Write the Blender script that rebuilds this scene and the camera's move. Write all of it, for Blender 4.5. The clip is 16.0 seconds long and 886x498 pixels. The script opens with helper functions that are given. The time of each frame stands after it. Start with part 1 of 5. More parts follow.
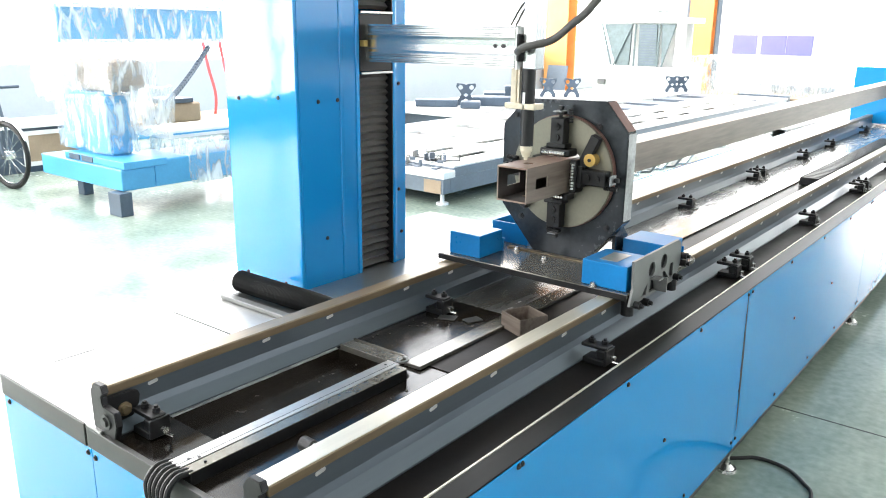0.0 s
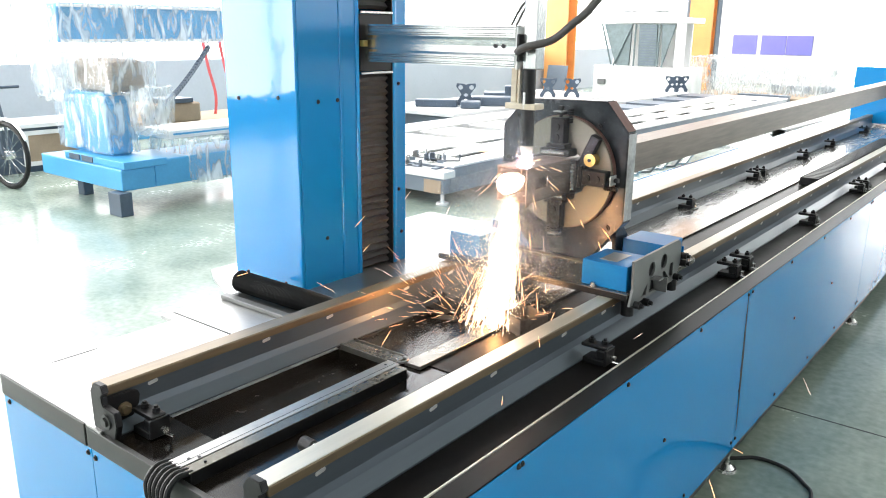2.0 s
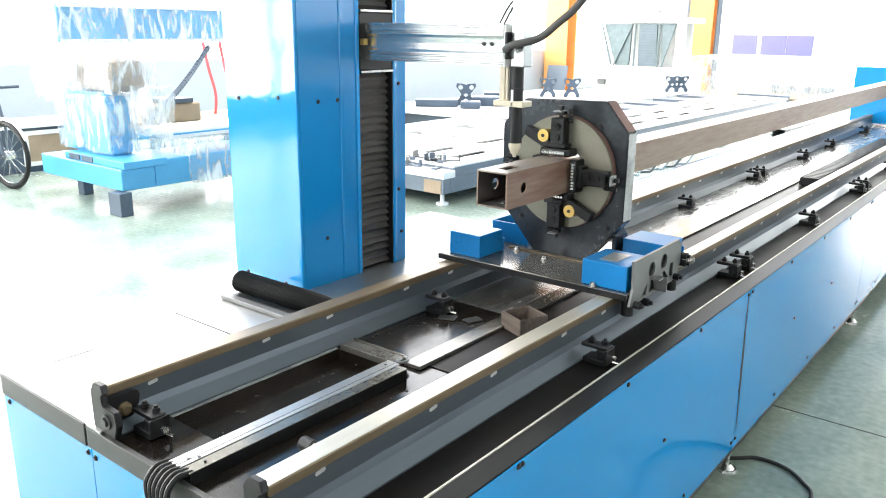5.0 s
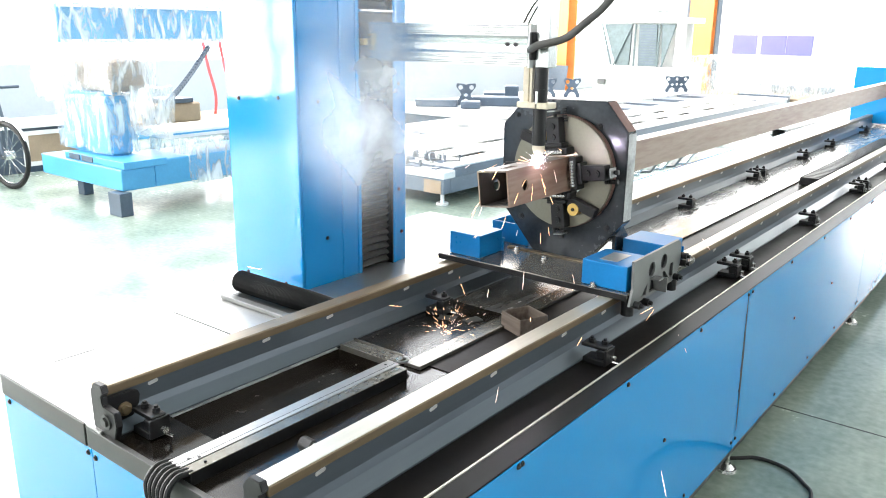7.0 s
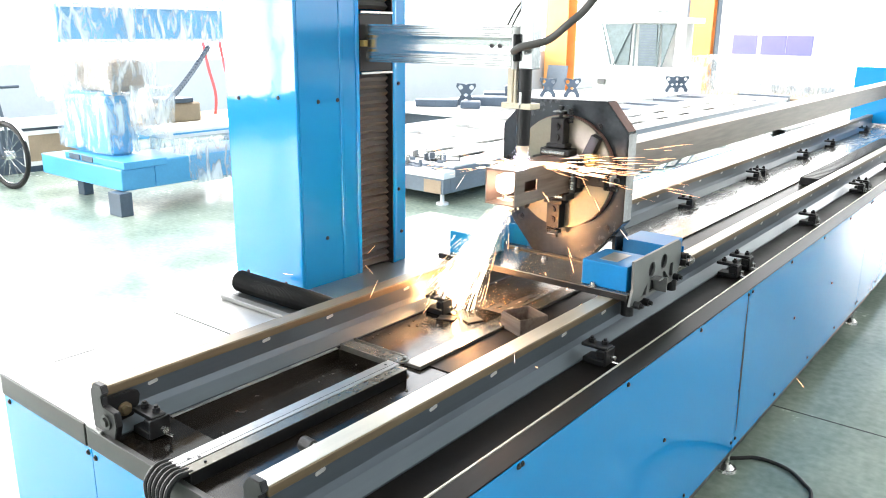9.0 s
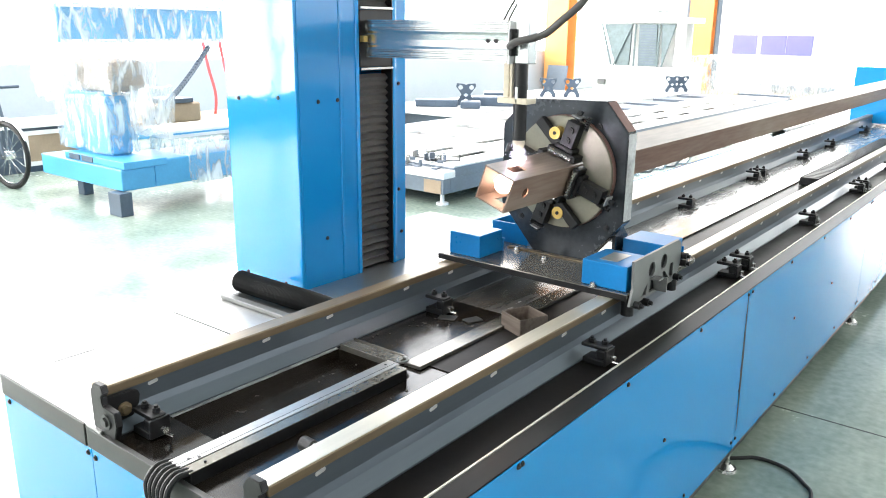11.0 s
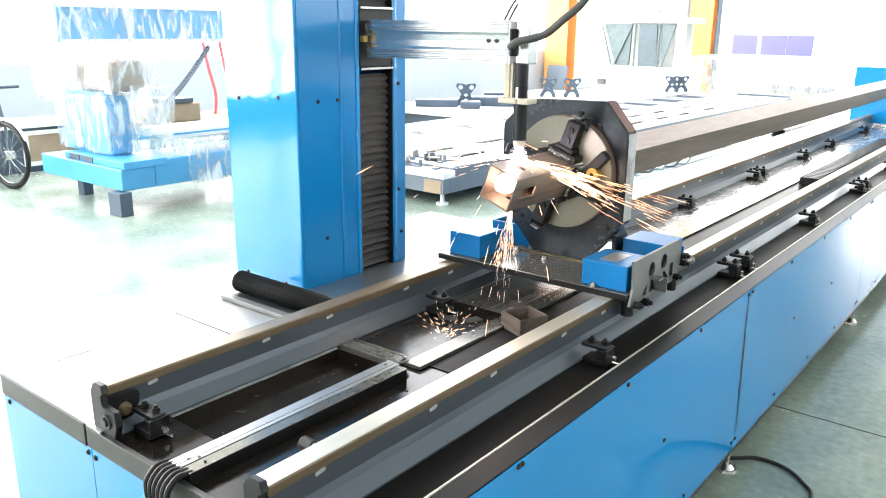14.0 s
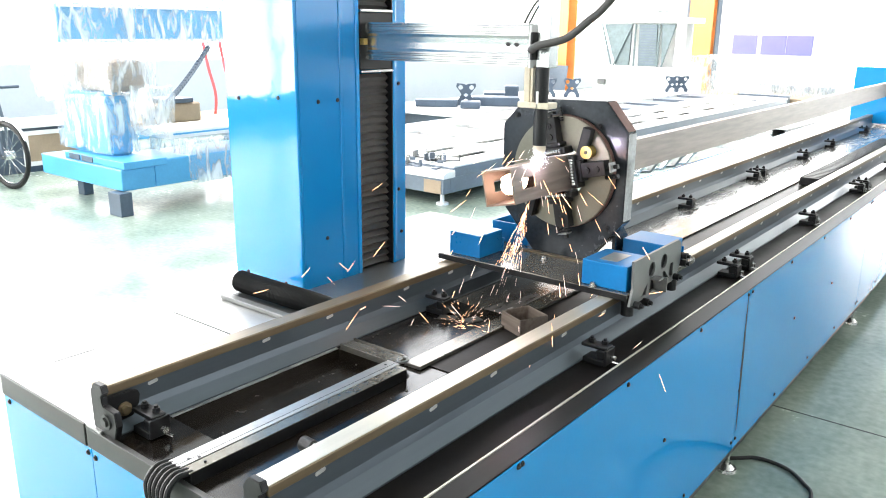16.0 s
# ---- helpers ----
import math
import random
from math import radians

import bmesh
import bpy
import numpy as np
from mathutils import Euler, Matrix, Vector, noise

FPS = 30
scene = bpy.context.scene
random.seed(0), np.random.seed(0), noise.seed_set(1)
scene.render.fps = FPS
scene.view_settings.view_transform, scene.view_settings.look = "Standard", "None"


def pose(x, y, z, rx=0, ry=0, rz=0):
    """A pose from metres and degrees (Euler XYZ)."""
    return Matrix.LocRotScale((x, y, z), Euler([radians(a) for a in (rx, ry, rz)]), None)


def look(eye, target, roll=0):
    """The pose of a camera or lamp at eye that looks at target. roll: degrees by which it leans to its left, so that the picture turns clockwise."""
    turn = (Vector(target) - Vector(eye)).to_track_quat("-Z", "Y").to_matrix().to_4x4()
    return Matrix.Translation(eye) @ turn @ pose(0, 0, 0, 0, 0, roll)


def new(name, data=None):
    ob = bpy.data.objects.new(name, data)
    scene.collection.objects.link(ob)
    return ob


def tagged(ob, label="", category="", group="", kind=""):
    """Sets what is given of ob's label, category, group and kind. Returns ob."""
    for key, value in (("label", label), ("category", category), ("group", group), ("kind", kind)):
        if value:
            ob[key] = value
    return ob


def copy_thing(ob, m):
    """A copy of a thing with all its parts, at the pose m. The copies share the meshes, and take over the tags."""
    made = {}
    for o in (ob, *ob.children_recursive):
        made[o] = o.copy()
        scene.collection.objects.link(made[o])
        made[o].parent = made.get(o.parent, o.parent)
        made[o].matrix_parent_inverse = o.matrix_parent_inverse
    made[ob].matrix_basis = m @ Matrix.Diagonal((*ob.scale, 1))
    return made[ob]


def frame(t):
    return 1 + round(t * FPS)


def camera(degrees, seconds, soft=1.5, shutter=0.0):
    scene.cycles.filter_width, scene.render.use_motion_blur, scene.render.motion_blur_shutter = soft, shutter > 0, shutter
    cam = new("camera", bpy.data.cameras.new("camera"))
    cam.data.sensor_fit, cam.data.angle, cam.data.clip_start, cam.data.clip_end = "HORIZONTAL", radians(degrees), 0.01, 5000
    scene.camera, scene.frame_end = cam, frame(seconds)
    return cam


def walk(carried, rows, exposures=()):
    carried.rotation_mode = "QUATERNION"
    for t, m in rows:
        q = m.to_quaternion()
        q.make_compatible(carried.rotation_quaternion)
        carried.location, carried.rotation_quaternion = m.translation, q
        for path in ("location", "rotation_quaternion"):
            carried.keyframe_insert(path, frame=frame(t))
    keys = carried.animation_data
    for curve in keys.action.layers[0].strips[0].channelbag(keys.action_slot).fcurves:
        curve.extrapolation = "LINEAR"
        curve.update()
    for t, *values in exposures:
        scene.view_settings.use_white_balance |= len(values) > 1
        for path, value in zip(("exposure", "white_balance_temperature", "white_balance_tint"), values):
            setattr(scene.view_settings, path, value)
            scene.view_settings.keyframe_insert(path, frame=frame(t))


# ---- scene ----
# ---- camera: stands still at eye height beside the machine's head ----
cam = camera(58.5, 16.0, soft=1.0)
YAW, PITCH, ROLL = radians(38.3286), radians(15.5886), 0.6645
EYE = Vector((0.0, 0.0, 1.65))
AIM = EYE + Vector((-math.sin(YAW) * math.cos(PITCH), math.cos(YAW) * math.cos(PITCH), -math.sin(PITCH)))
walk(cam, [(0.0, look(EYE, AIM, ROLL)), (16.0, look(EYE, AIM, ROLL))], exposures=[(0.0, 0.2), (0.9, 0.2), (1.5, 0.05), (2.0, -0.33), (2.5, -0.28), (3.0, 0.03), (3.5, 0.2), (16.0, 0.2)])

# ---- world, window light ----
world = bpy.data.worlds.new("sky")
scene.world = world
world.use_nodes = True
sky = world.node_tree.nodes.new("ShaderNodeTexSky")
sky.sky_type, sky.sun_disc = "NISHITA", False
sky.sun_elevation, sky.sun_rotation = radians(50), radians(300)
world.node_tree.links.new(sky.outputs[0], world.node_tree.nodes["Background"].inputs[0])
world.node_tree.nodes["Background"].inputs[1].default_value = 0.15


def window_light(name, at, toward, w, h, radiance, color=(1, 0.99, 0.97)):
    d = bpy.data.lights.new(name, "AREA")
    d.shape, d.size, d.size_y = "RECTANGLE", w, h
    d.energy, d.color = radiance * math.pi * w * h, color
    ob = new(name, d)
    ob.matrix_world = look(at, toward)
    return ob


HALL_X0, HALL_X1, HALL_Y0, HALL_Y1, HALL_Z = -11.6, 7.5, -8.0, 32.0, 7.0
SILL, HEAD, GATE_SILL = 1.1, 6.6, 0.45
for k in range(4):
    y0 = -7.8 + k * 9.8
    low = SILL if k else GATE_SILL
    window_light("window_light_west", (HALL_X0 - 0.12, y0 + 4.7, (low + HEAD) / 2), (0, y0 + 4.7, (low + HEAD) / 2), 9.2, HEAD - low, 4.0 if k else 10.0)
# unseen east openings, added to brighten the floor and the bed's side
for k in range(2):
    y0 = 3.6 + k * 9.4
    window_light("window_light_east", (HALL_X1 + 0.12, y0 + 4.5, 3.2), (0, y0 + 4.5, 3.2), 9.0, 2.0, 5.0)
window_light("window_light_south", (-4.5, HALL_Y0 - 0.12, 3.05), (-4.5, 0, 3.05), 10.0, HEAD - SILL, 4.0)
window_light("door_light_north", (-3.0, HALL_Y1 + 0.12, 3.45), (-3.0, 0, 3.45), 15.0, 6.7, 8.0)
# unseen roof openings, added to brighten the hall and the pan's reflections
for k in range(4):
    window_light("skylight_light", (-7.95, 2.5 + k * 9, HALL_Z + 0.1), (-7.95, 2.5 + k * 9, 0), 6.9, 7.4, 5.2)

# ---- materials ----


def mat(name, color, rough=0.5, metal=0.0, var=0.12, scale=6.0, fine=60.0, bump=0.05, color2=None, coat=0.0, rvar=0.15, emit=None, power=0.0, stretch=(1, 1, 1), spec=0.5):
    m = bpy.data.materials.new(name)
    m.use_nodes = True
    nt = m.node_tree
    b = nt.nodes["Principled BSDF"]
    L = nt.links.new
    b.inputs["Metallic"].default_value = metal
    b.inputs["Coat Weight"].default_value = coat
    b.inputs["Coat Roughness"].default_value = 0.06
    b.inputs["Specular IOR Level"].default_value = spec
    if emit:
        b.inputs["Emission Color"].default_value = (*emit, 1)
        b.inputs["Emission Strength"].default_value = power
    tc = nt.nodes.new("ShaderNodeTexCoord")
    mp = nt.nodes.new("ShaderNodeMapping")
    mp.inputs["Scale"].default_value = stretch
    L(tc.outputs["Object"], mp.inputs[0])
    big, small = nt.nodes.new("ShaderNodeTexNoise"), nt.nodes.new("ShaderNodeTexNoise")
    big.inputs["Scale"].default_value, big.inputs["Detail"].default_value = scale, 5
    small.inputs["Scale"].default_value, small.inputs["Detail"].default_value = fine, 4
    L(mp.outputs[0], big.inputs[0])
    L(mp.outputs[0], small.inputs[0])
    mixf = nt.nodes.new("ShaderNodeMix")
    mixf.inputs[0].default_value = 0.35
    L(big.outputs[0], mixf.inputs[2])
    L(small.outputs[0], mixf.inputs[3])
    ramp = nt.nodes.new("ShaderNodeValToRGB")
    c2 = color2 or tuple(max(0, c * (1 - 2 * var)) for c in color)
    ramp.color_ramp.elements[0].position, ramp.color_ramp.elements[1].position = 0.33, 0.62
    ramp.color_ramp.elements[0].color, ramp.color_ramp.elements[1].color = (*c2, 1), (*color, 1)
    L(mixf.outputs[0], ramp.inputs[0])
    L(ramp.outputs[0], b.inputs["Base Color"])
    rr = nt.nodes.new("ShaderNodeMapRange")
    rr.inputs[1].default_value, rr.inputs[2].default_value = 0.3, 0.7
    rr.inputs[3].default_value, rr.inputs[4].default_value = max(0.02, rough * (1 - rvar)), min(1, rough * (1 + rvar))
    L(mixf.outputs[0], rr.inputs[0])
    L(rr.outputs[0], b.inputs["Roughness"])
    if bump:
        bp = nt.nodes.new("ShaderNodeBump")
        bp.inputs["Strength"].default_value, bp.inputs["Distance"].default_value = bump, 0.004
        L(small.outputs[0], bp.inputs["Height"])
        L(bp.outputs[0], b.inputs["Normal"])
    return m


def glow(name, color, power):
    m = bpy.data.materials.new(name)
    m.use_nodes = True
    nt = m.node_tree
    nt.nodes.remove(nt.nodes["Principled BSDF"])
    e = nt.nodes.new("ShaderNodeEmission")
    e.inputs[0].default_value, e.inputs[1].default_value = (*color, 1), power
    nt.links.new(e.outputs[0], nt.nodes["Material Output"].inputs[0])
    return m


M_BLUE = mat("blue enamel", (0.003, 0.255, 0.62), 0.05, 0, 0.03, 1.2, 2.6, 0.8, coat=0.15, spec=0.5, rvar=0.4)
M_BLUE_SIDE = mat("blue side enamel", (0.003, 0.255, 0.60), 0.08, 0, 0.05, 1.2, 2.2, 0.5, coat=0.0, spec=0.55)
M_BLUE_SOFT = mat("semi-gloss blue enamel", (0.003, 0.235, 0.58), 0.2, 0, 0.03, 1.2, 2.6, 0.6, coat=0.0, spec=0.7, rvar=0.3)
M_BLUE_BOX = mat("blue cover paint", (0.004, 0.17, 0.44), 0.3, 0, 0.08, 8, 80, 0.02, spec=0.35)
M_BLUE_PALE = mat("pale blue paint", (0.07, 0.33, 0.60), 0.4, 0, 0.08, 2, 40, 0.02)
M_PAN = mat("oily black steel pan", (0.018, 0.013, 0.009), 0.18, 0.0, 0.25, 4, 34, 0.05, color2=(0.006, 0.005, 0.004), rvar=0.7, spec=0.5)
# far pan: the sheen at grazing view is put into a brighter colour
M_PAN_SHEEN = mat("worn far steel pan with sheen in colour", (0.42, 0.41, 0.39), 0.22, 0.6, 0.3, 3, 30, 0.05, color2=(0.13, 0.12, 0.11), rvar=0.6, stretch=(1, 0.25, 1))
M_GUTTER = mat("dull black steel gutter", (0.011, 0.009, 0.008), 0.4, 0.0, 0.25, 4, 45, 0.05, color2=(0.006, 0.005, 0.005), spec=0.09)
M_LIP = mat("dark steel lip", (0.045, 0.047, 0.044), 0.42, 0.0, 0.2, 3, 60, 0.05, stretch=(1, 0.1, 1), spec=0.35)
M_PLATE = mat("milled steel table", (0.42, 0.42, 0.41), 0.34, 0.75, 0.10, 4, 70, 0.04)
M_RAIL = mat("blue grey rail steel", (0.125, 0.150, 0.175), 0.32, 0.55, 0.08, 1.5, 70, 0.03, stretch=(1, 0.05, 1), rvar=0.15)
M_RAILTOP = mat("polished rail top", (0.66, 0.62, 0.53), 0.33, 0.65, 0.1, 3, 90, 0.03, stretch=(1, 0.06, 1), rvar=0.3)
M_BRASS = mat("greased rail edge", (0.25, 0.19, 0.115), 0.34, 0.4, 0.18, 4, 60, 0.04, color2=(0.12, 0.085, 0.05), stretch=(1, 0.12, 1))
M_BLACK = mat("black oxide steel", (0.009, 0.009, 0.010), 0.42, 0.0, 0.2, 12, 120, 0.06, spec=0.35)
M_BELLOWS = mat("black bellows cloth", (0.10, 0.095, 0.09), 0.32, 0, 0.15, 20, 140, 0.03)
M_RUBBER = mat("black rubber", (0.015, 0.015, 0.015), 0.5, 0, 0.2, 20, 140, 0.05, spec=0.3)
M_CHUCK = mat("burnished dark chuck plate", (0.045, 0.052, 0.06), 0.24, 0.35, 0.25, 4, 70, 0.03, rvar=0.4)
M_DISC = mat("turned steel disc", (0.21, 0.20, 0.155), 0.42, 0.7, 0.1, 6, 90, 0.03)
M_TUBE = mat("mill scale square tube", (0.22, 0.18, 0.15), 0.38, 0.1, 0.2, 9, 70, 0.05, color2=(0.08, 0.06, 0.046), stretch=(1, 0.09, 1), spec=0.4)
# shade inside the tube, put into a darker bore colour
M_BORE_SHADE = mat("tube bore with shade in colour", (0.06, 0.048, 0.042), 0.6, 0, 0.2, 9, 70, 0.05)
M_RUST = mat("rusty tube face", (0.27, 0.205, 0.16), 0.42, 0.1, 0.25, 6, 60, 0.1, color2=(0.11, 0.036, 0.018), stretch=(1, 0.12, 1), spec=0.35)
M_ALU = mat("anodised aluminium", (0.50, 0.52, 0.51), 0.25, 0.9, 0.05, 3, 80, 0.02)
M_STEEL = mat("bright steel", (0.6, 0.6, 0.58), 0.25, 0.9, 0.08, 10, 90, 0.03)
M_GREY = mat("grey laser-cut steel", (0.17, 0.175, 0.172), 0.42, 0.25, 0.1, 8, 90, 0.04)
M_CREAM = mat("cream ceramic", (0.62, 0.55, 0.42), 0.4, 0, 0.1, 12, 80, 0.03)
M_YELLOW = mat("brass roller", (0.62, 0.42, 0.13), 0.3, 0.8, 0.1, 12, 80, 0.03)
M_SLOT = mat("bright slot", (0.8, 0.8, 0.78), 0.3, 0.6, 0.05, 12, 80, 0.0)
M_FLOOR = mat("green epoxy floor", (0.34, 0.405, 0.345), 0.2, 0, 0.1, 1.6, 26, 0.08, color2=(0.17, 0.225, 0.19), rvar=0.6)
M_WALL = mat("painted wall", (0.44, 0.49, 0.55), 0.6, 0, 0.05, 1, 20, 0.05)
M_WALLTOP = mat("white wall", (0.8, 0.8, 0.79), 0.6, 0, 0.04, 1, 20, 0.05)
M_ROOF = mat("roof sheet", (0.54, 0.55, 0.56), 0.6, 0, 0.06, 1, 20, 0.05)
M_ORANGE = mat("orange column paint", (0.88, 0.42, 0.14), 0.45, 0, 0.1, 2, 40, 0.03)
M_WHITE = mat("white sheet metal", (0.8, 0.8, 0.79), 0.4, 0, 0.04, 3, 40, 0.02)
M_MESH = mat("grey condenser fins", (0.20, 0.25, 0.26), 0.5, 0.3, 0.15, 10, 60, 0.1)
M_DARK = mat("dark blue grey paint", (0.07, 0.10, 0.14), 0.45, 0.1, 0.15, 3, 40, 0.05)
M_FRAME = mat("primed grey frame", (0.165, 0.20, 0.245), 0.45, 0.2, 0.12, 3, 40, 0.05)
M_FRAMETOP = mat("white planed frame", (0.75, 0.75, 0.74), 0.4, 0.2, 0.06, 3, 40, 0.04)


def film_mat():
    """Clear stretch film: partly see-through, glossy, wrinkled."""
    m = mat("wrinkled stretch film", (0.80, 0.84, 0.85), 0.18, 0, 0.1, 5, 22, 1.0, color2=(0.62, 0.70, 0.75), stretch=(1, 1, 0.35))
    nt = m.node_tree
    b, out = nt.nodes["Principled BSDF"], nt.nodes["Material Output"]
    n, r = nt.nodes.new("ShaderNodeTexNoise"), nt.nodes.new("ShaderNodeMapRange")
    t, x, tc = nt.nodes.new("ShaderNodeBsdfTransparent"), nt.nodes.new("ShaderNodeMixShader"), nt.nodes.new("ShaderNodeTexCoord")
    n.inputs["Scale"].default_value, n.inputs["Detail"].default_value, n.inputs["Distortion"].default_value = 11, 6, 0.9
    r.inputs[1].default_value, r.inputs[2].default_value, r.inputs[3].default_value, r.inputs[4].default_value = 0.44, 0.68, 0.12, 0.8
    mp = nt.nodes.new("ShaderNodeMapping")
    mp.inputs["Scale"].default_value = (1, 1, 0.3)
    nt.links.new(tc.outputs["Object"], mp.inputs[0])
    nt.links.new(mp.outputs[0], n.inputs[0])
    nt.links.new(n.outputs[0], r.inputs[0])
    nt.links.new(r.outputs[0], x.inputs[0])
    nt.links.new(t.outputs[0], x.inputs[1])
    nt.links.new(b.outputs[0], x.inputs[2])
    nt.links.new(x.outputs[0], out.inputs[0])
    return m


M_FILM = film_mat()
M_WORN = mat("worn bright steel edge", (0.42, 0.43, 0.43), 0.36, 0.6, 0.2, 14, 90, 0.06, color2=(0.2, 0.2, 0.2))
M_REDEDGE = mat("rust brown cut edge", (0.20, 0.10, 0.08), 0.5, 0.2, 0.2, 14, 90, 0.06)
M_CPLATE = mat("worn carriage plate", (0.24, 0.23, 0.205), 0.2, 0.6, 0.25, 2.2, 90, 0.008, color2=(0.16, 0.145, 0.12), rvar=0.35)
M_SIDELIP = mat("rolled steel edge", (0.016, 0.016, 0.016), 0.34, 0.0, 0.2, 3, 60, 0.03, color2=(0.010, 0.010, 0.010), stretch=(1, 0.1, 1), spec=0.09)
M_MOTOR = mat("brown gearbox paint", (0.25, 0.20, 0.16), 0.5, 0, 0.2, 7, 50, 0.1)
M_CARD = mat("brown cardboard", (0.40, 0.30, 0.21), 0.8, 0, 0.12, 6, 60, 0.1)
M_VIOLET = mat("violet blue panel", (0.20, 0.20, 0.60), 0.4, 0, 0.05, 3, 30, 0.0)
M_PINK = mat("red webbing", (0.75, 0.12, 0.12), 0.6, 0, 0.1, 9, 60, 0.05)
M_CABLE = mat("grey black cable", (0.075, 0.073, 0.07), 0.45, 0, 0.15, 20, 90, 0.04)
M_JOINT_SHADE = mat("dark floor joint and cavity shade", (0.05, 0.06, 0.055), 0.8, 0, 0.1, 9, 60, 0.0)

# ---- mesh helpers ----


def part(name, bm, material, parent=None, label="", smooth=False, local=None):
    me = bpy.data.meshes.new(name)
    bmesh.ops.recalc_face_normals(bm, faces=bm.faces[:])
    if smooth:
        for f in bm.faces:
            f.smooth = True
    bm.to_mesh(me)
    bm.free()
    me.materials.append(material)
    ob = new(name, me)
    if parent is not None:
        ob.parent = parent
    if local is not None:
        ob.matrix_basis = local
    if label:
        ob["label"] = label
    return ob


def share(name, src, parent, local, label=""):
    ob = new(name, src.data)
    ob.parent = parent
    ob.matrix_basis = local
    if label:
        ob["label"] = label
    return ob


def thing(name, label, category, at=(0, 0, 0), group="", kind="", rz=0):
    ob = new(name)
    ob.matrix_basis = pose(*at, 0, 0, rz)
    return tagged(ob, label, category, group, kind)


def box(bm, x0, x1, y0, y1, z0, z1, bev=0.0, m=None):
    vs = bmesh.ops.create_cube(bm, size=1.0)["verts"]
    bmesh.ops.transform(bm, matrix=Matrix.Translation(((x0 + x1) / 2, (y0 + y1) / 2, (z0 + z1) / 2)) @ Matrix.Diagonal((x1 - x0, y1 - y0, z1 - z0, 1)), verts=vs)
    if bev:
        es = list({e for v in vs for e in v.link_edges})
        r = bmesh.ops.bevel(bm, geom=es, offset=bev, segments=2, affect="EDGES", profile=0.5)
        vs = list({v for f in r["faces"] for v in f.verts} | {v for v in vs if v.is_valid})
    if m is not None:
        bmesh.ops.transform(bm, matrix=m, verts=vs)
    return bm


def B(*a, bev=0.0, m=None):
    return box(bmesh.new(), *a, bev=bev, m=m)


def cyl(bm, a, b, r, r2=None, n=20):
    a, b = Vector(a), Vector(b)
    d = b - a
    m = Matrix.Translation((a + b) / 2) @ d.to_track_quat("Z", "Y").to_matrix().to_4x4()
    bmesh.ops.create_cone(bm, cap_ends=True, segments=n, radius1=r, radius2=r if r2 is None else r2, depth=d.length, matrix=m)
    return bm


def C(a, b, r, r2=None, n=20):
    return cyl(bmesh.new(), a, b, r, r2, n)


def prism(pts, axis, a, b, bev=0.0, holes=()):
    """A plate of the outline pts, from a to b along an axis; pts give the two other coordinates in order."""
    bm = bmesh.new()
    put = {"x": lambda u, v, w: (w, u, v), "y": lambda u, v, w: (u, w, v), "z": lambda u, v, w: (u, v, w)}[axis]
    loops = [pts, *holes]
    es = []
    for lp in loops:
        vs = [bm.verts.new(put(u, v, a)) for u, v in lp]
        es += [bm.edges.new((vs[i], vs[(i + 1) % len(vs)])) for i in range(len(vs))]
    if holes:
        bmesh.ops.triangle_fill(bm, edges=es, use_beauty=True)
    else:
        bm.faces.new([e.verts[0] for e in es])
    r = bmesh.ops.extrude_face_region(bm, geom=bm.faces[:])
    vs = [g for g in r["geom"] if isinstance(g, bmesh.types.BMVert)]
    bmesh.ops.translate(bm, vec=Vector(put(0, 0, b - a)), verts=vs)
    bmesh.ops.recalc_face_normals(bm, faces=bm.faces[:])
    if bev:
        es = [e for e in bm.edges if len(e.link_faces) == 2 and e.calc_face_angle(0) > 0.6]
        bmesh.ops.bevel(bm, geom=es, offset=bev, segments=2, affect="EDGES")
    return bm


def circle_pts(cx, cy, r, n=24, a0=0.0, a1=2 * math.pi):
    return [(cx + r * math.cos(a0 + (a1 - a0) * i / n), cy + r * math.sin(a0 + (a1 - a0) * i / n)) for i in range(n)]


def pipe(bm, pts, r, n=10, caps=True):
    """A tube swept along the points."""
    pts = [Vector(p) for p in pts]
    rings = []
    side = None
    for i, p in enumerate(pts):
        d = (pts[min(i + 1, len(pts) - 1)] - pts[max(i - 1, 0)]).normalized()
        if side is None:
            side = d.cross(Vector((0.3, 0.2, 1))).normalized()
        side = (side - d * side.dot(d)).normalized()
        up = d.cross(side)
        rr = r(i) if callable(r) else r
        rings.append([bm.verts.new(p + rr * (math.cos(2 * math.pi * k / n) * side + math.sin(2 * math.pi * k / n) * up)) for k in range(n)])
    for a, b in zip(rings, rings[1:]):
        for k in range(n):
            bm.faces.new((a[k], a[(k + 1) % n], b[(k + 1) % n], b[k]))
    if caps:
        bm.faces.new(rings[0])
        bm.faces.new(rings[-1])
    return bm


def spline(ctrl, steps=8):
    """Catmull-Rom through the points."""
    c = [Vector(p) for p in ctrl]
    c = [2 * c[0] - c[1], *c, 2 * c[-1] - c[-2]]
    out = []
    for i in range(1, len(c) - 2):
        for k in range(steps):
            t = k / steps
            out.append(0.5 * (2 * c[i] + (c[i + 1] - c[i - 1]) * t + (2 * c[i - 1] - 5 * c[i] + 4 * c[i + 1] - c[i + 2]) * t * t + (3 * c[i] - c[i - 1] - 3 * c[i + 1] + c[i + 2]) * t ** 3))
    return [*out, c[-2]]


# ---- hall ----
floor = tagged(part("floor", B(HALL_X0, HALL_X1, HALL_Y0, HALL_Y1, -0.2, 0), M_FLOOR), "glossy grey-green epoxy factory floor with thin joints", "floor", kind="structure")
for y in (3.54, 9.6):
    part("floor_joint", B(-1.9, HALL_X1 - 0.1, y - 0.004, y + 0.004, -0.002, 0.0015), M_JOINT_SHADE, floor)
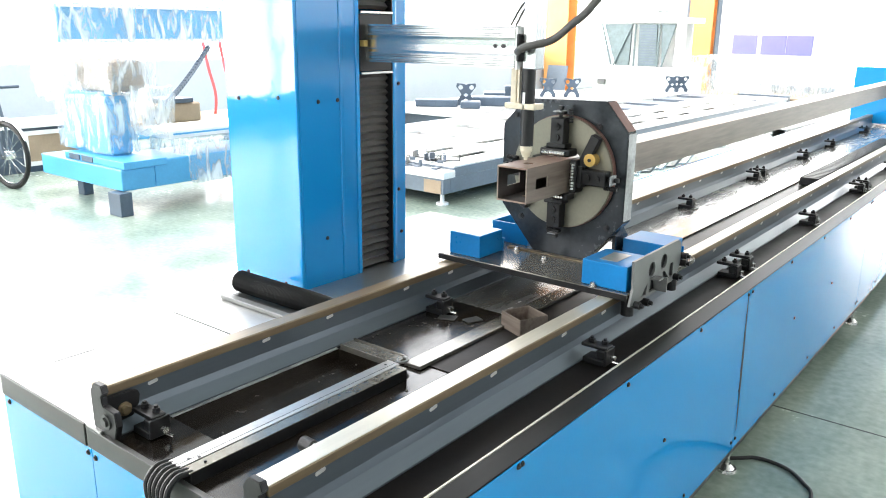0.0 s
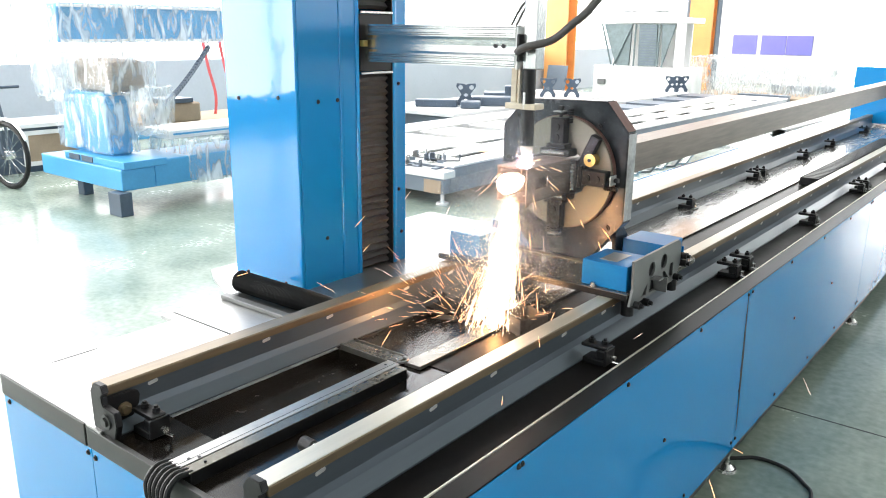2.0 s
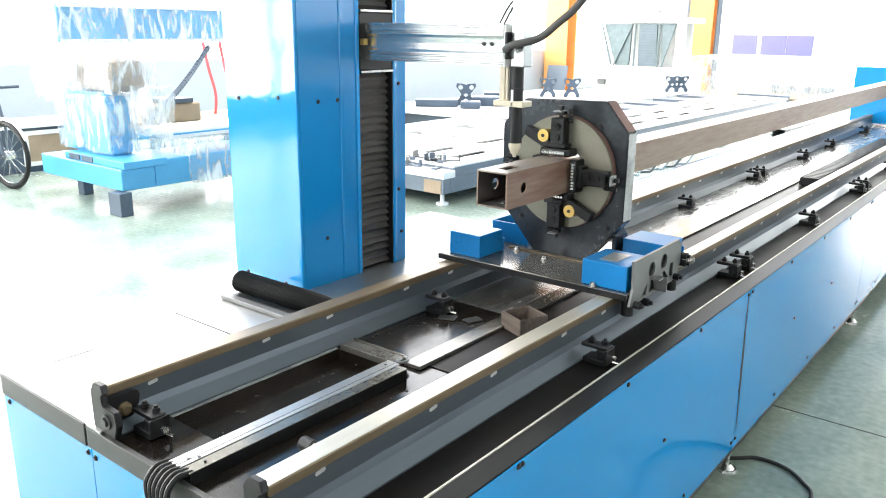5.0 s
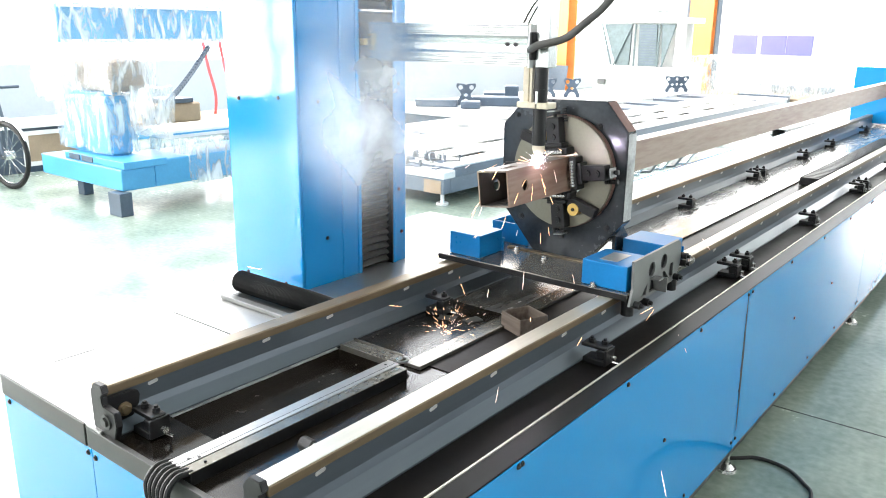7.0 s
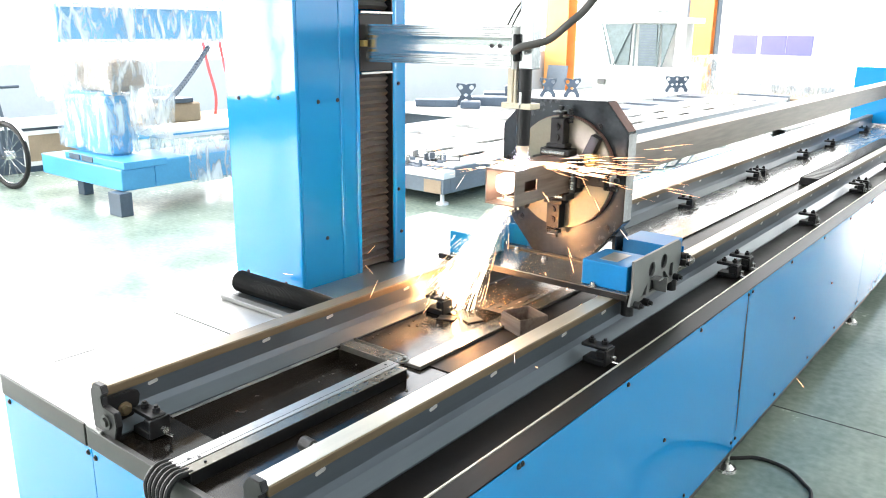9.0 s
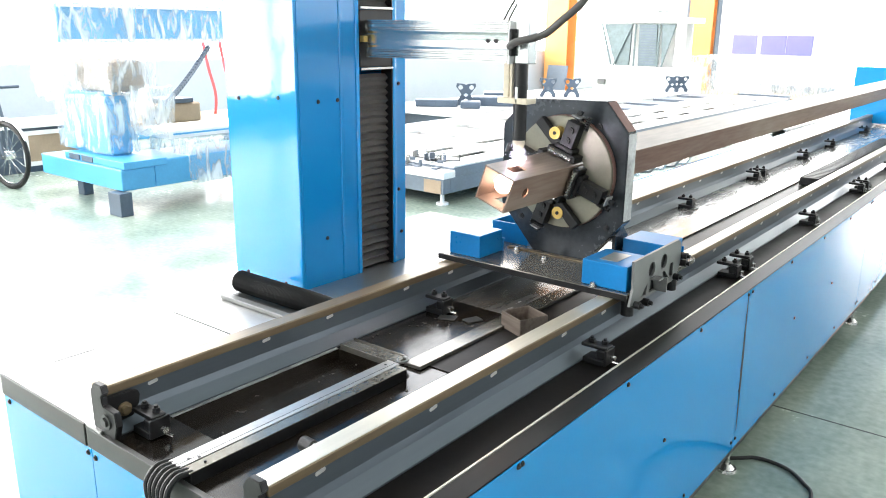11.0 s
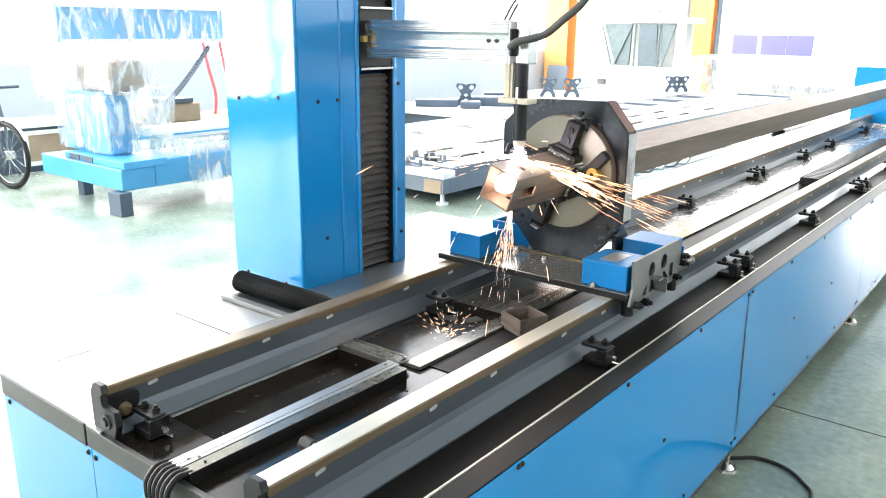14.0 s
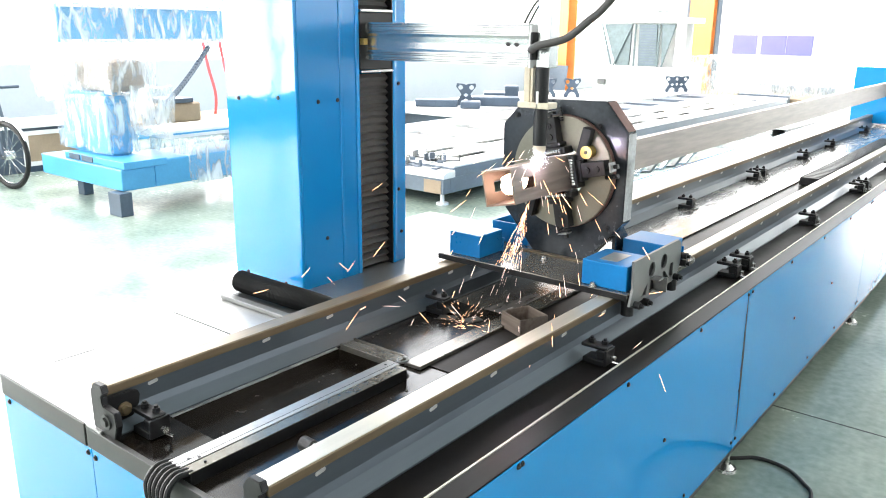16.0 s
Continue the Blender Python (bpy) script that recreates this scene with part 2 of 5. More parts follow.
for x in (1.9,):
    part("floor_joint", B(x - 0.004, x + 0.004, HALL_Y0 + 0.1, HALL_Y1 - 0.1, -0.002, 0.001), M_JOINT_SHADE, floor)


def wall_with_band(name, along, at, out, lo, hi, holes, z_lo, z_hi, label):
    """A wall of thickness 0.24 beyond the hall, with openings (a, b) between two heights."""
    w = thing(name, label, "wall", kind="structure")
    t = 0.24 * out
    a0, a1 = min(at, at + t), max(at, at + t)

    def put(u0, u1, z0, z1, nm, ma):
        part(nm, B(a0, a1, u0, u1, z0, z1) if along == "y" else B(u0, u1, a0, a1, z0, z1), ma, w)

    if z_lo > 0:
        put(lo, hi, 0, z_lo, "wall_base", M_WALL)
    put(lo, hi, z_hi, HALL_Z, "wall_top", M_WALLTOP)
    u = lo
    for a, b in holes:
        put(u, a, z_lo, z_hi, "pier", M_WALLTOP)
        u = b
        n = max(1, round((b - a) / 1.5))
        for i in range(1, n):
            c = a + (b - a) * i / n
            put(c - 0.02, c + 0.02, z_lo, z_hi, "mullion", M_WHITE)
    put(u, hi, z_lo, z_hi, "pier", M_WALLTOP)
    return w


wall_with_band("wall_west", "y", HALL_X0, -1, 1.8, HALL_Y1, [(-7.8 + k * 9.8, 1.6 + k * 9.8) for k in range(1, 4)], SILL, HEAD, "pale blue-grey wall with a long band of bright windows")
wall_with_band("wall_west_gate", "y", HALL_X0, -1, HALL_Y0, 1.8, [(-7.8, 1.6)], GATE_SILL, HEAD, "pale wall with a wide bright gate opening")
# the east wall is out of view; its openings are added for fill light
wall_with_band("wall_east", "y", HALL_X1, 1, HALL_Y0, HALL_Y1, [(3.6, 12.6), (13.0, 22.0)], 2.2, 4.2, "unseen white factory wall with added high windows")
wall_with_band("wall_south", "x", HALL_Y0, -1, HALL_X0 - 0.24, HALL_X1 + 0.24, [(-9.5, 0.5)], SILL, HEAD, "white factory wall with a window band")
wall_with_band("wall_north", "x", HALL_Y1, 1, HALL_X0 - 0.24, HALL_X1 + 0.24, [(-10.5, 4.5)], 0.1, 6.8, "white end wall with a wide open gate")
# roof out of view, its skylights added as light sources
roof = bmesh.new()
xs = [(HALL_X0 - 0.24, -11.4), (-4.5, HALL_X1 + 0.24)]
for a, b in xs:
    box(roof, a, b, HALL_Y0 - 0.24, HALL_Y1 + 0.24, HALL_Z, HALL_Z + 0.15)
ys = [HALL_Y0 - 0.24, -1.2, 6.2, 7.8, 15.2, 16.8, 24.2, 25.8, 33.2, HALL_Y1 + 1.5]
for i in range(0, len(ys), 2):
    box(roof, -11.4, -4.5, ys[i], ys[i + 1], HALL_Z, HALL_Z + 0.15)
tagged(part("ceiling", roof, M_ROOF), "unseen pale sheet roof with added skylight openings", "ceiling", kind="structure")

M_SKY = glow("overcast sky", (1.0, 1.0, 1.0), 4.0)
tagged(part("backdrop", B(HALL_X0 - 3.0, HALL_X0 - 2.9, HALL_Y0 - 3, HALL_Y1 + 3, 0.0, 9.0), M_SKY), "plain white overcast sky outside the windows", "sky", kind="structure")
tagged(part("backdrop", B(HALL_X0 - 3.0, HALL_X1 + 3.0, HALL_Y1 + 2.9, HALL_Y1 + 3.0, 0.0, 9.0), M_SKY), "plain white overcast sky outside the gate", "sky", kind="structure")

# ---- long machine bed ----
END_Y, FAR_Y, PAN_Z, TOP_Z = 0.784, 11.2, 0.745, 0.762
SIDE_X, WEST_X = -0.80, -2.10
bed = thing("machine_bed", "long blue sheet-clad machine bed with an oily black steel pan", "machine bed")
screw_src = part("screw", cyl(C((0, 0, 0), (0.003, 0, 0), 0.0075, 0.006, 10), (0.002, 0, 0), (0.005, 0, 0), 0.0045, n=6), M_BLACK, bed, local=pose(SIDE_X, 1.28, 0.752))
seams = [END_Y, 2.785, 4.825, 6.865, 8.905, FAR_Y]
for i, (a, b) in enumerate(zip(seams, seams[1:])):
    p = part("side_panel", B(SIDE_X - 0.004, SIDE_X, a + 0.002, b - 0.002, 0.128, 0.763, bev=0.0015), M_BLUE_SIDE, bed, "blue enamelled side sheet")
    if i:
        part("panel_seam", B(SIDE_X - 0.012, SIDE_X - 0.003, a - 0.006, a + 0.006, 0.13, 0.76), M_RUBBER, bed)
    for z in (0.752, 0.166):
        for k in range(5):
            y = min(max(a + k * 0.51, a + 0.022), b - 0.022)
            if (y, z) != (1.28, 0.752):
                share("screw", screw_src, bed, pose(SIDE_X, y, z))
    for k in (0.64, 1.28):
        share("screw", screw_src, bed, pose(SIDE_X, a + 0.03 + k, 0.465))
part("panel_gap", prism([(2.764, 0.745), (2.770, 0.745), (2.797, 0.47), (2.812, 0.2), (2.806, 0.2), (2.775, 0.47)], "x", SIDE_X - 0.002, SIDE_X + 0.0006), M_RUBBER, bed, "dark open joint between side sheets")
part("side_lip", B(SIDE_X - 0.058, SIDE_X - 0.0005, END_Y + 0.013, FAR_Y, 0.764, 0.7685, bev=0.001), M_SIDELIP, bed, "dark steel flange along the side sheets")
part("side_lip_edge", B(SIDE_X - 0.064, SIDE_X - 0.0585, END_Y + 0.013, FAR_Y, PAN_Z, 0.7705, bev=0.001), M_RAILTOP, bed, "worn bright inner edge")
CUT_Y0, CUT_Y1, CUT_X0, CUT_X1, CUT_Z, BACK_Y = 0.945, 1.494, -1.566, -1.352, 0.715, 2.05
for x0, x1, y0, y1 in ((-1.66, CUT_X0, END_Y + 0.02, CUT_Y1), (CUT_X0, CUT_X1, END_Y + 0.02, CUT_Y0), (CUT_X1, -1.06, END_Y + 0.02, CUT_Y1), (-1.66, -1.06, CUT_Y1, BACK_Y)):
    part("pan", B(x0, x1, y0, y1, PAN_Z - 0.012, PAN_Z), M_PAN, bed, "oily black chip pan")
# same pan further off, lightened to carry its bright reflections
part("pan", B(-1.66, -1.06, BACK_Y, FAR_Y, PAN_Z - 0.012, PAN_Z), M_PAN_SHEEN, bed, "worn far steel pan with sheen in colour")
part("gutter", B(-1.06, SIDE_X - 0.0645, END_Y + 0.02, FAR_Y, PAN_Z - 0.012, PAN_Z), M_GUTTER, bed, "dull black gutter beside the rail")
part("pan_recess", B(CUT_X0 - 0.02, CUT_X1 + 0.02, CUT_Y0 - 0.02, CUT_Y1 + 0.02, CUT_Z - 0.006, CUT_Z), M_PAN, bed, "sunken oily trough in the pan")
part("recess_edge", B(CUT_X0 - 0.010, CUT_X0 + 0.001, CUT_Y0, CUT_Y1, PAN_Z + 0.0005, PAN_Z + 0.004, bev=0.001), M_WORN, bed, "worn bright trough edge")
for x0, x1, y0, y1 in ((CUT_X0 - 0.02, CUT_X0 - 0.001, CUT_Y0 - 0.02, CUT_Y1 + 0.02), (CUT_X1 + 0.001, CUT_X1 + 0.02, CUT_Y0 - 0.02, CUT_Y1 + 0.02), (CUT_X0, CUT_X1, CUT_Y1 + 0.001, CUT_Y1 + 0.02), (CUT_X0, CUT_X1, CUT_Y0 - 0.02, CUT_Y0 - 0.001)):
    part("recess_wall", B(x0, x1, y0, y1, CUT_Z + 0.0005, PAN_Z - 0.0125), M_PAN, bed)
part("bottom_beam", B(SIDE_X - 0.07, SIDE_X - 0.006, END_Y + 0.01, FAR_Y, 0.10, 0.16), M_LIP, bed)
part("bottom_beam", B(WEST_X + 0.01, WEST_X + 0.07, END_Y + 0.01, FAR_Y, 0.10, 0.16), M_LIP, bed)
part("west_panel", B(WEST_X, WEST_X + 0.004, END_Y + 0.01, FAR_Y, 0.128, 0.745), M_BLUE, bed)
# unseen plate, added so glowing pieces resting in the bed don't light the floor
part("belly_plate", B(WEST_X + 0.005, SIDE_X - 0.005, END_Y + 0.006, FAR_Y, 0.162, 0.168), M_LIP, bed, "unseen bottom plate added to stop light")
part("far_end_panel", B(WEST_X, SIDE_X, FAR_Y, FAR_Y + 0.004, 0.128, 0.76), M_BLUE, bed)
# head end
part("end_lip", B(WEST_X, -1.668, END_Y - 0.004, END_Y + 0.012, 0.704, TOP_Z - 0.001, bev=0.002), M_LIP, bed, "steel edge of the head end")
part("end_lip", B(-1.664, SIDE_X, END_Y - 0.002, END_Y + 0.012, 0.704, TOP_Z - 0.006, bev=0.002), M_LIP, bed)
part("end_panel", B(WEST_X, -1.653, END_Y, END_Y + 0.004, 0.128, 0.703), M_BLUE_SIDE, bed)
part("end_panel", B(-1.650, SIDE_X, END_Y, END_Y + 0.004, 0.128, 0.703), M_BLUE_SIDE, bed)
for x, z in ((-1.667, 0.688), (-1.635, 0.684), (-1.2, 0.684), (-2.07, 0.688)):
    share("screw", screw_src, bed, pose(x, END_Y, z, 0, 0, -90))
part("table_plate", prism([(WEST_X, END_Y), (-1.60, END_Y), (-1.60, 1.00), (-1.662, 1.04), (-1.662, 1.338), (WEST_X - 0.07, 1.338), (WEST_X - 0.07, 1.30), (WEST_X, 1.30)], "z", TOP_Z - 0.014, TOP_Z, 0.0015), M_PLATE, bed, "bright milled steel table plate")
part("table_plate", prism([(-2.175, 1.342), (-1.662, 1.342), (-1.662, 3.0), (-2.46, 3.0), (-2.46, 1.70), (-2.36, 1.64), (-2.175, 1.56)], "z", TOP_Z - 0.014, TOP_Z, 0.0015), M_PLATE, bed, "bright milled steel table plate")
part("table_plate", B(WEST_X, -1.662, 3.002, FAR_Y, 0.70, PAN_Z - 0.004), M_PLATE, bed)
part("column_bracket", B(-2.40, -2.11, 1.78, 2.95, 0.60, TOP_Z - 0.015), M_FRAMETOP, bed)
foot_bm = cyl(cyl(cyl(bmesh.new(), (0, 0, 0), (0, 0, 0.012), 0.038, 0.036), (0, 0, 0.012), (0, 0, 0.03), 0.03, 0.016), (0, 0, 0.03), (0, 0, 0.11), 0.009, n=12)
foot_src = part("levelling_foot", foot_bm, M_STEEL, bed, "bright round levelling foot", local=pose(-0.83, 2.85, 0))
for y in (0.9, 4.94, 6.98, 9.05, 11.0):
    share("levelling_foot", foot_src, bed, pose(-0.83, y, 0))
for y in (0.9, 2.85, 4.94, 6.98, 9.05, 11.0):
    share("levelling_foot", foot_src, bed, pose(-2.04, y, 0))

part("table_seam", B(-2.066, -2.0615, 0.90, 1.03, TOP_Z - 0.002, TOP_Z + 0.0008), M_BLACK, bed)
part("table_seam", B(-2.155, -1.70, 1.338, 1.343, TOP_Z - 0.002, TOP_Z + 0.0008), M_BLACK, bed)

# ---- rails ----


def rail(x_face, y0, label, top):
    """x_face: the camera-side web face. The top strip is 50 mm wide."""
    r = thing("guide_rail", label, "rail", group="guide rails")
    pr = [(x_face - 0.085, 0.001), (x_face + 0.032, 0.001), (x_face + 0.032, 0.006), (x_face + 0.002, 0.032), (x_face - 0.003, 0.05), (x_face - 0.003, 0.092), (x_face - 0.047, 0.092), (x_face - 0.047, 0.03), (x_face - 0.085, 0.01)]
    part("beam", prism([(u, v + PAN_Z) for u, v in pr], "y", y0 + 0.004, FAR_Y - 0.1, 0.0), M_RAIL, r, "blue-grey steel rail beam")
    part("edge_strip", B(x_face - 0.05, x_face, y0, FAR_Y - 0.1, PAN_Z + 0.0925, 0.8585, bev=0.002), M_BRASS, r, "greasy brownish machined rail edge")
    part("running_face", B(x_face - 0.049, x_face - 0.0015, y0 + 0.001, FAR_Y - 0.1, 0.8588, 0.8605, bev=0.0005), top, r, "polished running face")
    bm = prism([(u, v) for u, v in circle_pts(0.009, 0, 0.0045, 8, -math.pi / 2, math.pi / 2)] + [(u, v) for u, v in circle_pts(-0.009, 0, 0.0045, 8, math.pi / 2, 1.5 * math.pi)], "x", 0, 0.0015)
    y, k, src = y0 + 0.125, 0, None
    while y < FAR_Y - 0.3:
        if src is None:
            src = part("slot", bm, M_SLOT, r, "bright bolt slot", local=pose(x_face - 0.0025, y, 0.8315, 8, 0, 0))
        else:
            share("slot", src, r, pose(x_face - 0.0025, y, 0.8315, 8, 0, 0))
        y += (0.342, 0.235)[k % 2]
        k += 1
    return r


rail_w = rail(-1.61, 0.805, "blue-grey guide rail with greasy brown top and edge", M_BRASS)
rail_e = rail(-1.01, 0.785, "blue-grey guide rail with polished top and brown edge", M_RAILTOP)


def end_stop(x, y):
    s = thing("rail_end_stop", "black steel hooked plate at the rail's end", "end stop", (x, y, 0), group="rail end stops")
    pts = [(-0.065, 0.762), (0.02, 0.75), (0.035, 0.79), (0.03, 0.822), (-0.018, 0.826), (-0.022, 0.846), (-0.012, 0.856), (-0.018, 0.874), (-0.05, 0.874), (-0.068, 0.852)]
    part("hook_plate", prism([(u, v) for u, v in pts], "y", -0.008, 0.008, 0.002), M_BLACK, s)
    b = C((-0.005, -0.018, 0.792), (-0.005, 0.012, 0.792), 0.012, n=6)
    cyl(b, (-0.005, -0.012, 0.792), (-0.005, -0.008, 0.792), 0.018)
    part("bolt", b, M_LIP, s)
    return s


w_stop = end_stop(-1.575, 0.80)
part("cheek", prism([(0.006, -0.03), (0.065, -0.025), (0.082, 0.0), (0.086, 0.022), (0.080, 0.034), (0.066, 0.038), (0.006, 0.040)], "x", -0.030, -0.021, 0.0015), M_BLACK, w_stop, local=pose(0, 0, 0.80))
b = cyl(C((-0.0205, 0.044, 0.799), (-0.017, 0.044, 0.799), 0.017), (-0.017, 0.044, 0.799), (-0.006, 0.044, 0.799), 0.0105, n=6)
part("cheek_bolt", b, M_BRASS, w_stop, "greasy brown bolt head")
end_stop(-0.995, 0.776)

clamp = thing("rail_clamp", "black steel rail clamp block with bolts", "rail clamp", group="rail clamps")
part("base_block", B(-0.04, 0.026, -0.026, 0.026, 0.0, 0.018, bev=0.003), M_BLACK, clamp)
part("riser", B(0.0, 0.026, -0.022, 0.022, 0.0185, 0.044, bev=0.003), M_BLACK, clamp)
part("clamp_bar", B(-0.05, 0.03, -0.019, 0.019, 0.0445, 0.056, bev=0.003), M_BLACK, clamp)
part("cheek", B(0.0265, 0.034, -0.027, 0.025, 0.004, 0.05, bev=0.002), M_BLACK, clamp)
for x, y in ((-0.026, 0.0), (0.012, 0.005)):
    b = C((x, y, 0.0565), (x, y, 0.067), 0.0095, n=6)
    cyl(b, (x, y, 0.067), (x, y, 0.073), 0.005, n=10)
    part("bolt", b, M_BLACK, clamp)
b = C((0.034, 0.004, 0.022), (0.048, 0.004, 0.022), 0.008, n=6)
cyl(b, (0.034, 0.012, 0.006), (0.055, 0.016, 0.004), 0.0035, n=8)
part("side_bolt", b, M_STEEL, clamp)
clamp.matrix_basis = pose(-0.935, 1.9, PAN_Z)
for y in (2.96, 3.10, 4.07, 5.12, 5.25, 6.15, 7.2, 8.25, 9.3):
    copy_thing(clamp, pose(-0.935, y, PAN_Z))
for y in (0.875, 1.93, 4.03, 5.12, 5.25, 6.25, 7.05, 8.3):
    copy_thing(clamp, pose(-1.535, y, PAN_Z))

# ---- cable cover, chip guard and chain in the pan ----
cover = thing("cable_cover", "flat two-step bright steel cable cover in the pan", "cable cover")
part("upper_strip", B(-1.351, -1.309, 0.797, 1.474, 0.7755, 0.7785, bev=0.001), M_PLATE, cover, "brushed steel strip")
part("lower_strip", B(-1.3085, -1.276, 0.797, 1.468, 0.7735, 0.7765, bev=0.001), M_CPLATE, cover, "darker worn steel strip")
part("skirt", B(-1.350, -1.277, 0.80, 1.466, PAN_Z, 0.7733, bev=0.001), M_BLACK, cover, "black side skirt")
part("seam", B(-1.3225, -1.321, 0.80, 1.466, 0.7783, 0.7789), M_BLACK, cover)
for x, y in ((-1.325, 0.828), (-1.315, 0.847), (-1.291, 0.845), (-1.335, 1.445)):
    part("rivet", C((x, y, 0.77), (x, y, 0.7797), 0.0035, n=10), M_BLACK, cover)
chan = thing("cable_channel", "long worn steel cable channel lying on the pan", "cable channel")
part("channel_top", B(-1.343, -1.285, 1.53, 10.5, PAN_Z + 0.0005, 0.757, bev=0.002), M_CPLATE, chan, "worn bright steel channel top")
part("channel_floor", B(-1.2845, -1.20, 1.57, 10.5, PAN_Z + 0.0005, PAN_Z + 0.003), M_GUTTER, chan, "black channel floor")
part("channel_wall", B(-1.1995, -1.196, 1.57, 10.5, PAN_Z + 0.0005, 0.755, bev=0.001), M_PAN, chan)
guard = thing("cross_plate", "folded steel cross plate beside the cable cover", "plate")
part("plate", B(-1.56, -1.352, 1.503, 1.55, PAN_Z, 0.760, bev=0.002), M_CPLATE, guard, "dull folded steel strip")
part("fold", B(-1.56, -1.352, 1.4955, 1.5025, PAN_Z, 0.763, bev=0.001), M_CPLATE, guard)
part("fold", B(-1.56, -1.352, 1.5505, 1.5555, PAN_Z, 0.764, bev=0.001), M_CPLATE, guard)
b = bmesh.new()
pipe(b, [(-1.335 + 0.016 * math.cos(a), 1.50 + 0.012 + 0.018 * math.sin(a) + 0.0, 0.770) for a in np.linspace(-1.7, 2.2, 12)], 0.004, 8)
part("loop", b, M_GREY, guard)
chain = thing("drag_chain", "black ridged plastic drag chain lying in the pan", "drag chain")
for i in range(44):
    part("chain_link", B(-1.26, -1.15, 5.10 + i * 0.055, 5.147 + i * 0.055, PAN_Z + 0.005, 0.80, bev=0.004), M_RUBBER, chain) if i == 0 else share("chain_link", chain.children[0], chain, pose(0, i * 0.055, 0))
chain_end = thing("drag_chain", "black bent drag chain loop at the bed's end", "drag chain")
for i in range(6):
    b, x = bmesh.new(), -1.356 + i * 0.0145
    pipe(b, spline([(x, 0.808, 0.772), (x - 0.005, 0.775, 0.772), (x - 0.008, 0.752, 0.745), (x - 0.005, 0.752, 0.70)], 5), 0.0066, 8)
    part("chain_link", b, M_RUBBER, chain_end)
off = thing("tube_offcut", "short square tube offcut lying on the pan", "offcut", (-1.235, 1.975, PAN_Z + 0.0015), rz=68)
t, w = 0.005, 0.052
o = [(-w, -w), (w, -w), (w, w), (-w, w)]
part("wall", prism(o, "z", 0.0, 0.055, 0.0015, holes=[[(u * 0.92, v * 0.92) for u, v in o]]), M_TUBE, off)
chips = bmesh.new()
rg = random.Random(21)
for _ in range(110):
    x, y, k = rg.uniform(-1.56, -1.08), rg.gauss(1.75, 0.35), rg.uniform(0.0008, 0.0026)
    if 0.85 < y < 2.9 and not -1.40 < x < -1.235:
        box(chips, -k, k, -k * 1.5, k * 1.5, 0, k * 0.7, m=pose(x, y, PAN_Z + 0.0004, rg.uniform(-9, 9), rg.uniform(-9, 9), rg.uniform(0, 180)))
tagged(part("slag_chips", chips, M_LIP), "scattered dark slag chips on the black pan", "slag", kind="stuff")
for x, y, a in ((-1.48, 1.90, 20), (-1.405, 1.935, 70)):
    sc = thing("steel_scrap", "flat steel scrap plate lying on the pan", "scrap", (x, y, PAN_Z + 0.001), rz=a, group="scrap plates on the pan")
    part("scrap_plate", B(-0.028, 0.028, -0.02, 0.02, 0, 0.004, bev=0.001), M_LIP, sc)
roller = thing("stop_roller", "short steel stop pin with black rubber end", "stop pin", (-1.06, 0.999, 0))
part("pin", C((-0.085, 0, 0.80), (0.004, 0, 0.80), 0.012), M_STEEL, roller)
part("bush", C((-0.102, 0, 0.80), (-0.07, 0, 0.80), 0.016), M_RUBBER, roller)

# ---- upright column ----
CX0, CX1, CY0, CY1, CTOP = -2.37, -2.0, 1.75, 2.29, 2.75
column = thing("machine_column", "tall glossy blue sheet-metal machine column with bellows", "machine column")
part("front_panel", B(CX0, CX1, CY0, CY0 + 0.012, TOP_Z, CTOP, bev=0.004), M_BLUE, column, "bright blue front sheet")
part("side_panel", B(CX1 - 0.012, CX1, CY0 + 0.0125, 1.945, TOP_Z, CTOP, bev=0.001), M_BLUE_SOFT, column)
part("side_fold", B(CX1 - 0.012, CX1 + 0.004, 1.9455, 1.962, TOP_Z, CTOP, bev=0.003), M_BLUE_SOFT, column)
part("side_fold", B(CX1 - 0.012, CX1 + 0.001, 1.9625, 2.022, TOP_Z, CTOP, bev=0.001), M_BLUE_SOFT, column)
part("slot_post", B(CX1 - 0.05, CX1 + 0.006, 2.0225, 2.04, TOP_Z, CTOP, bev=0.003), M_BLUE, column)
part("slot_post", B(CX1 - 0.05, CX1 + 0.006, 2.215, 2.232, TOP_Z, CTOP, bev=0.003), M_BLUE, column)
part("side_panel", B(CX1 - 0.012, CX1, 2.2325, CY1, TOP_Z, CTOP, bev=0.002), M_BLUE_SOFT, column)
part("back_panel", B(CX0, CX1 - 0.013, CY1 - 0.012, CY1, TOP_Z, CTOP, bev=0.002), M_BLUE, column)
part("west_panel", B(CX0, CX0 + 0.012, CY0 + 0.0125, CY1 - 0.0125, TOP_Z, CTOP, bev=0.001), M_BLUE, column)
part("cap", B(CX0, CX1, CY0, CY1, CTOP, CTOP + 0.01, bev=0.003), M_BLUE, column)


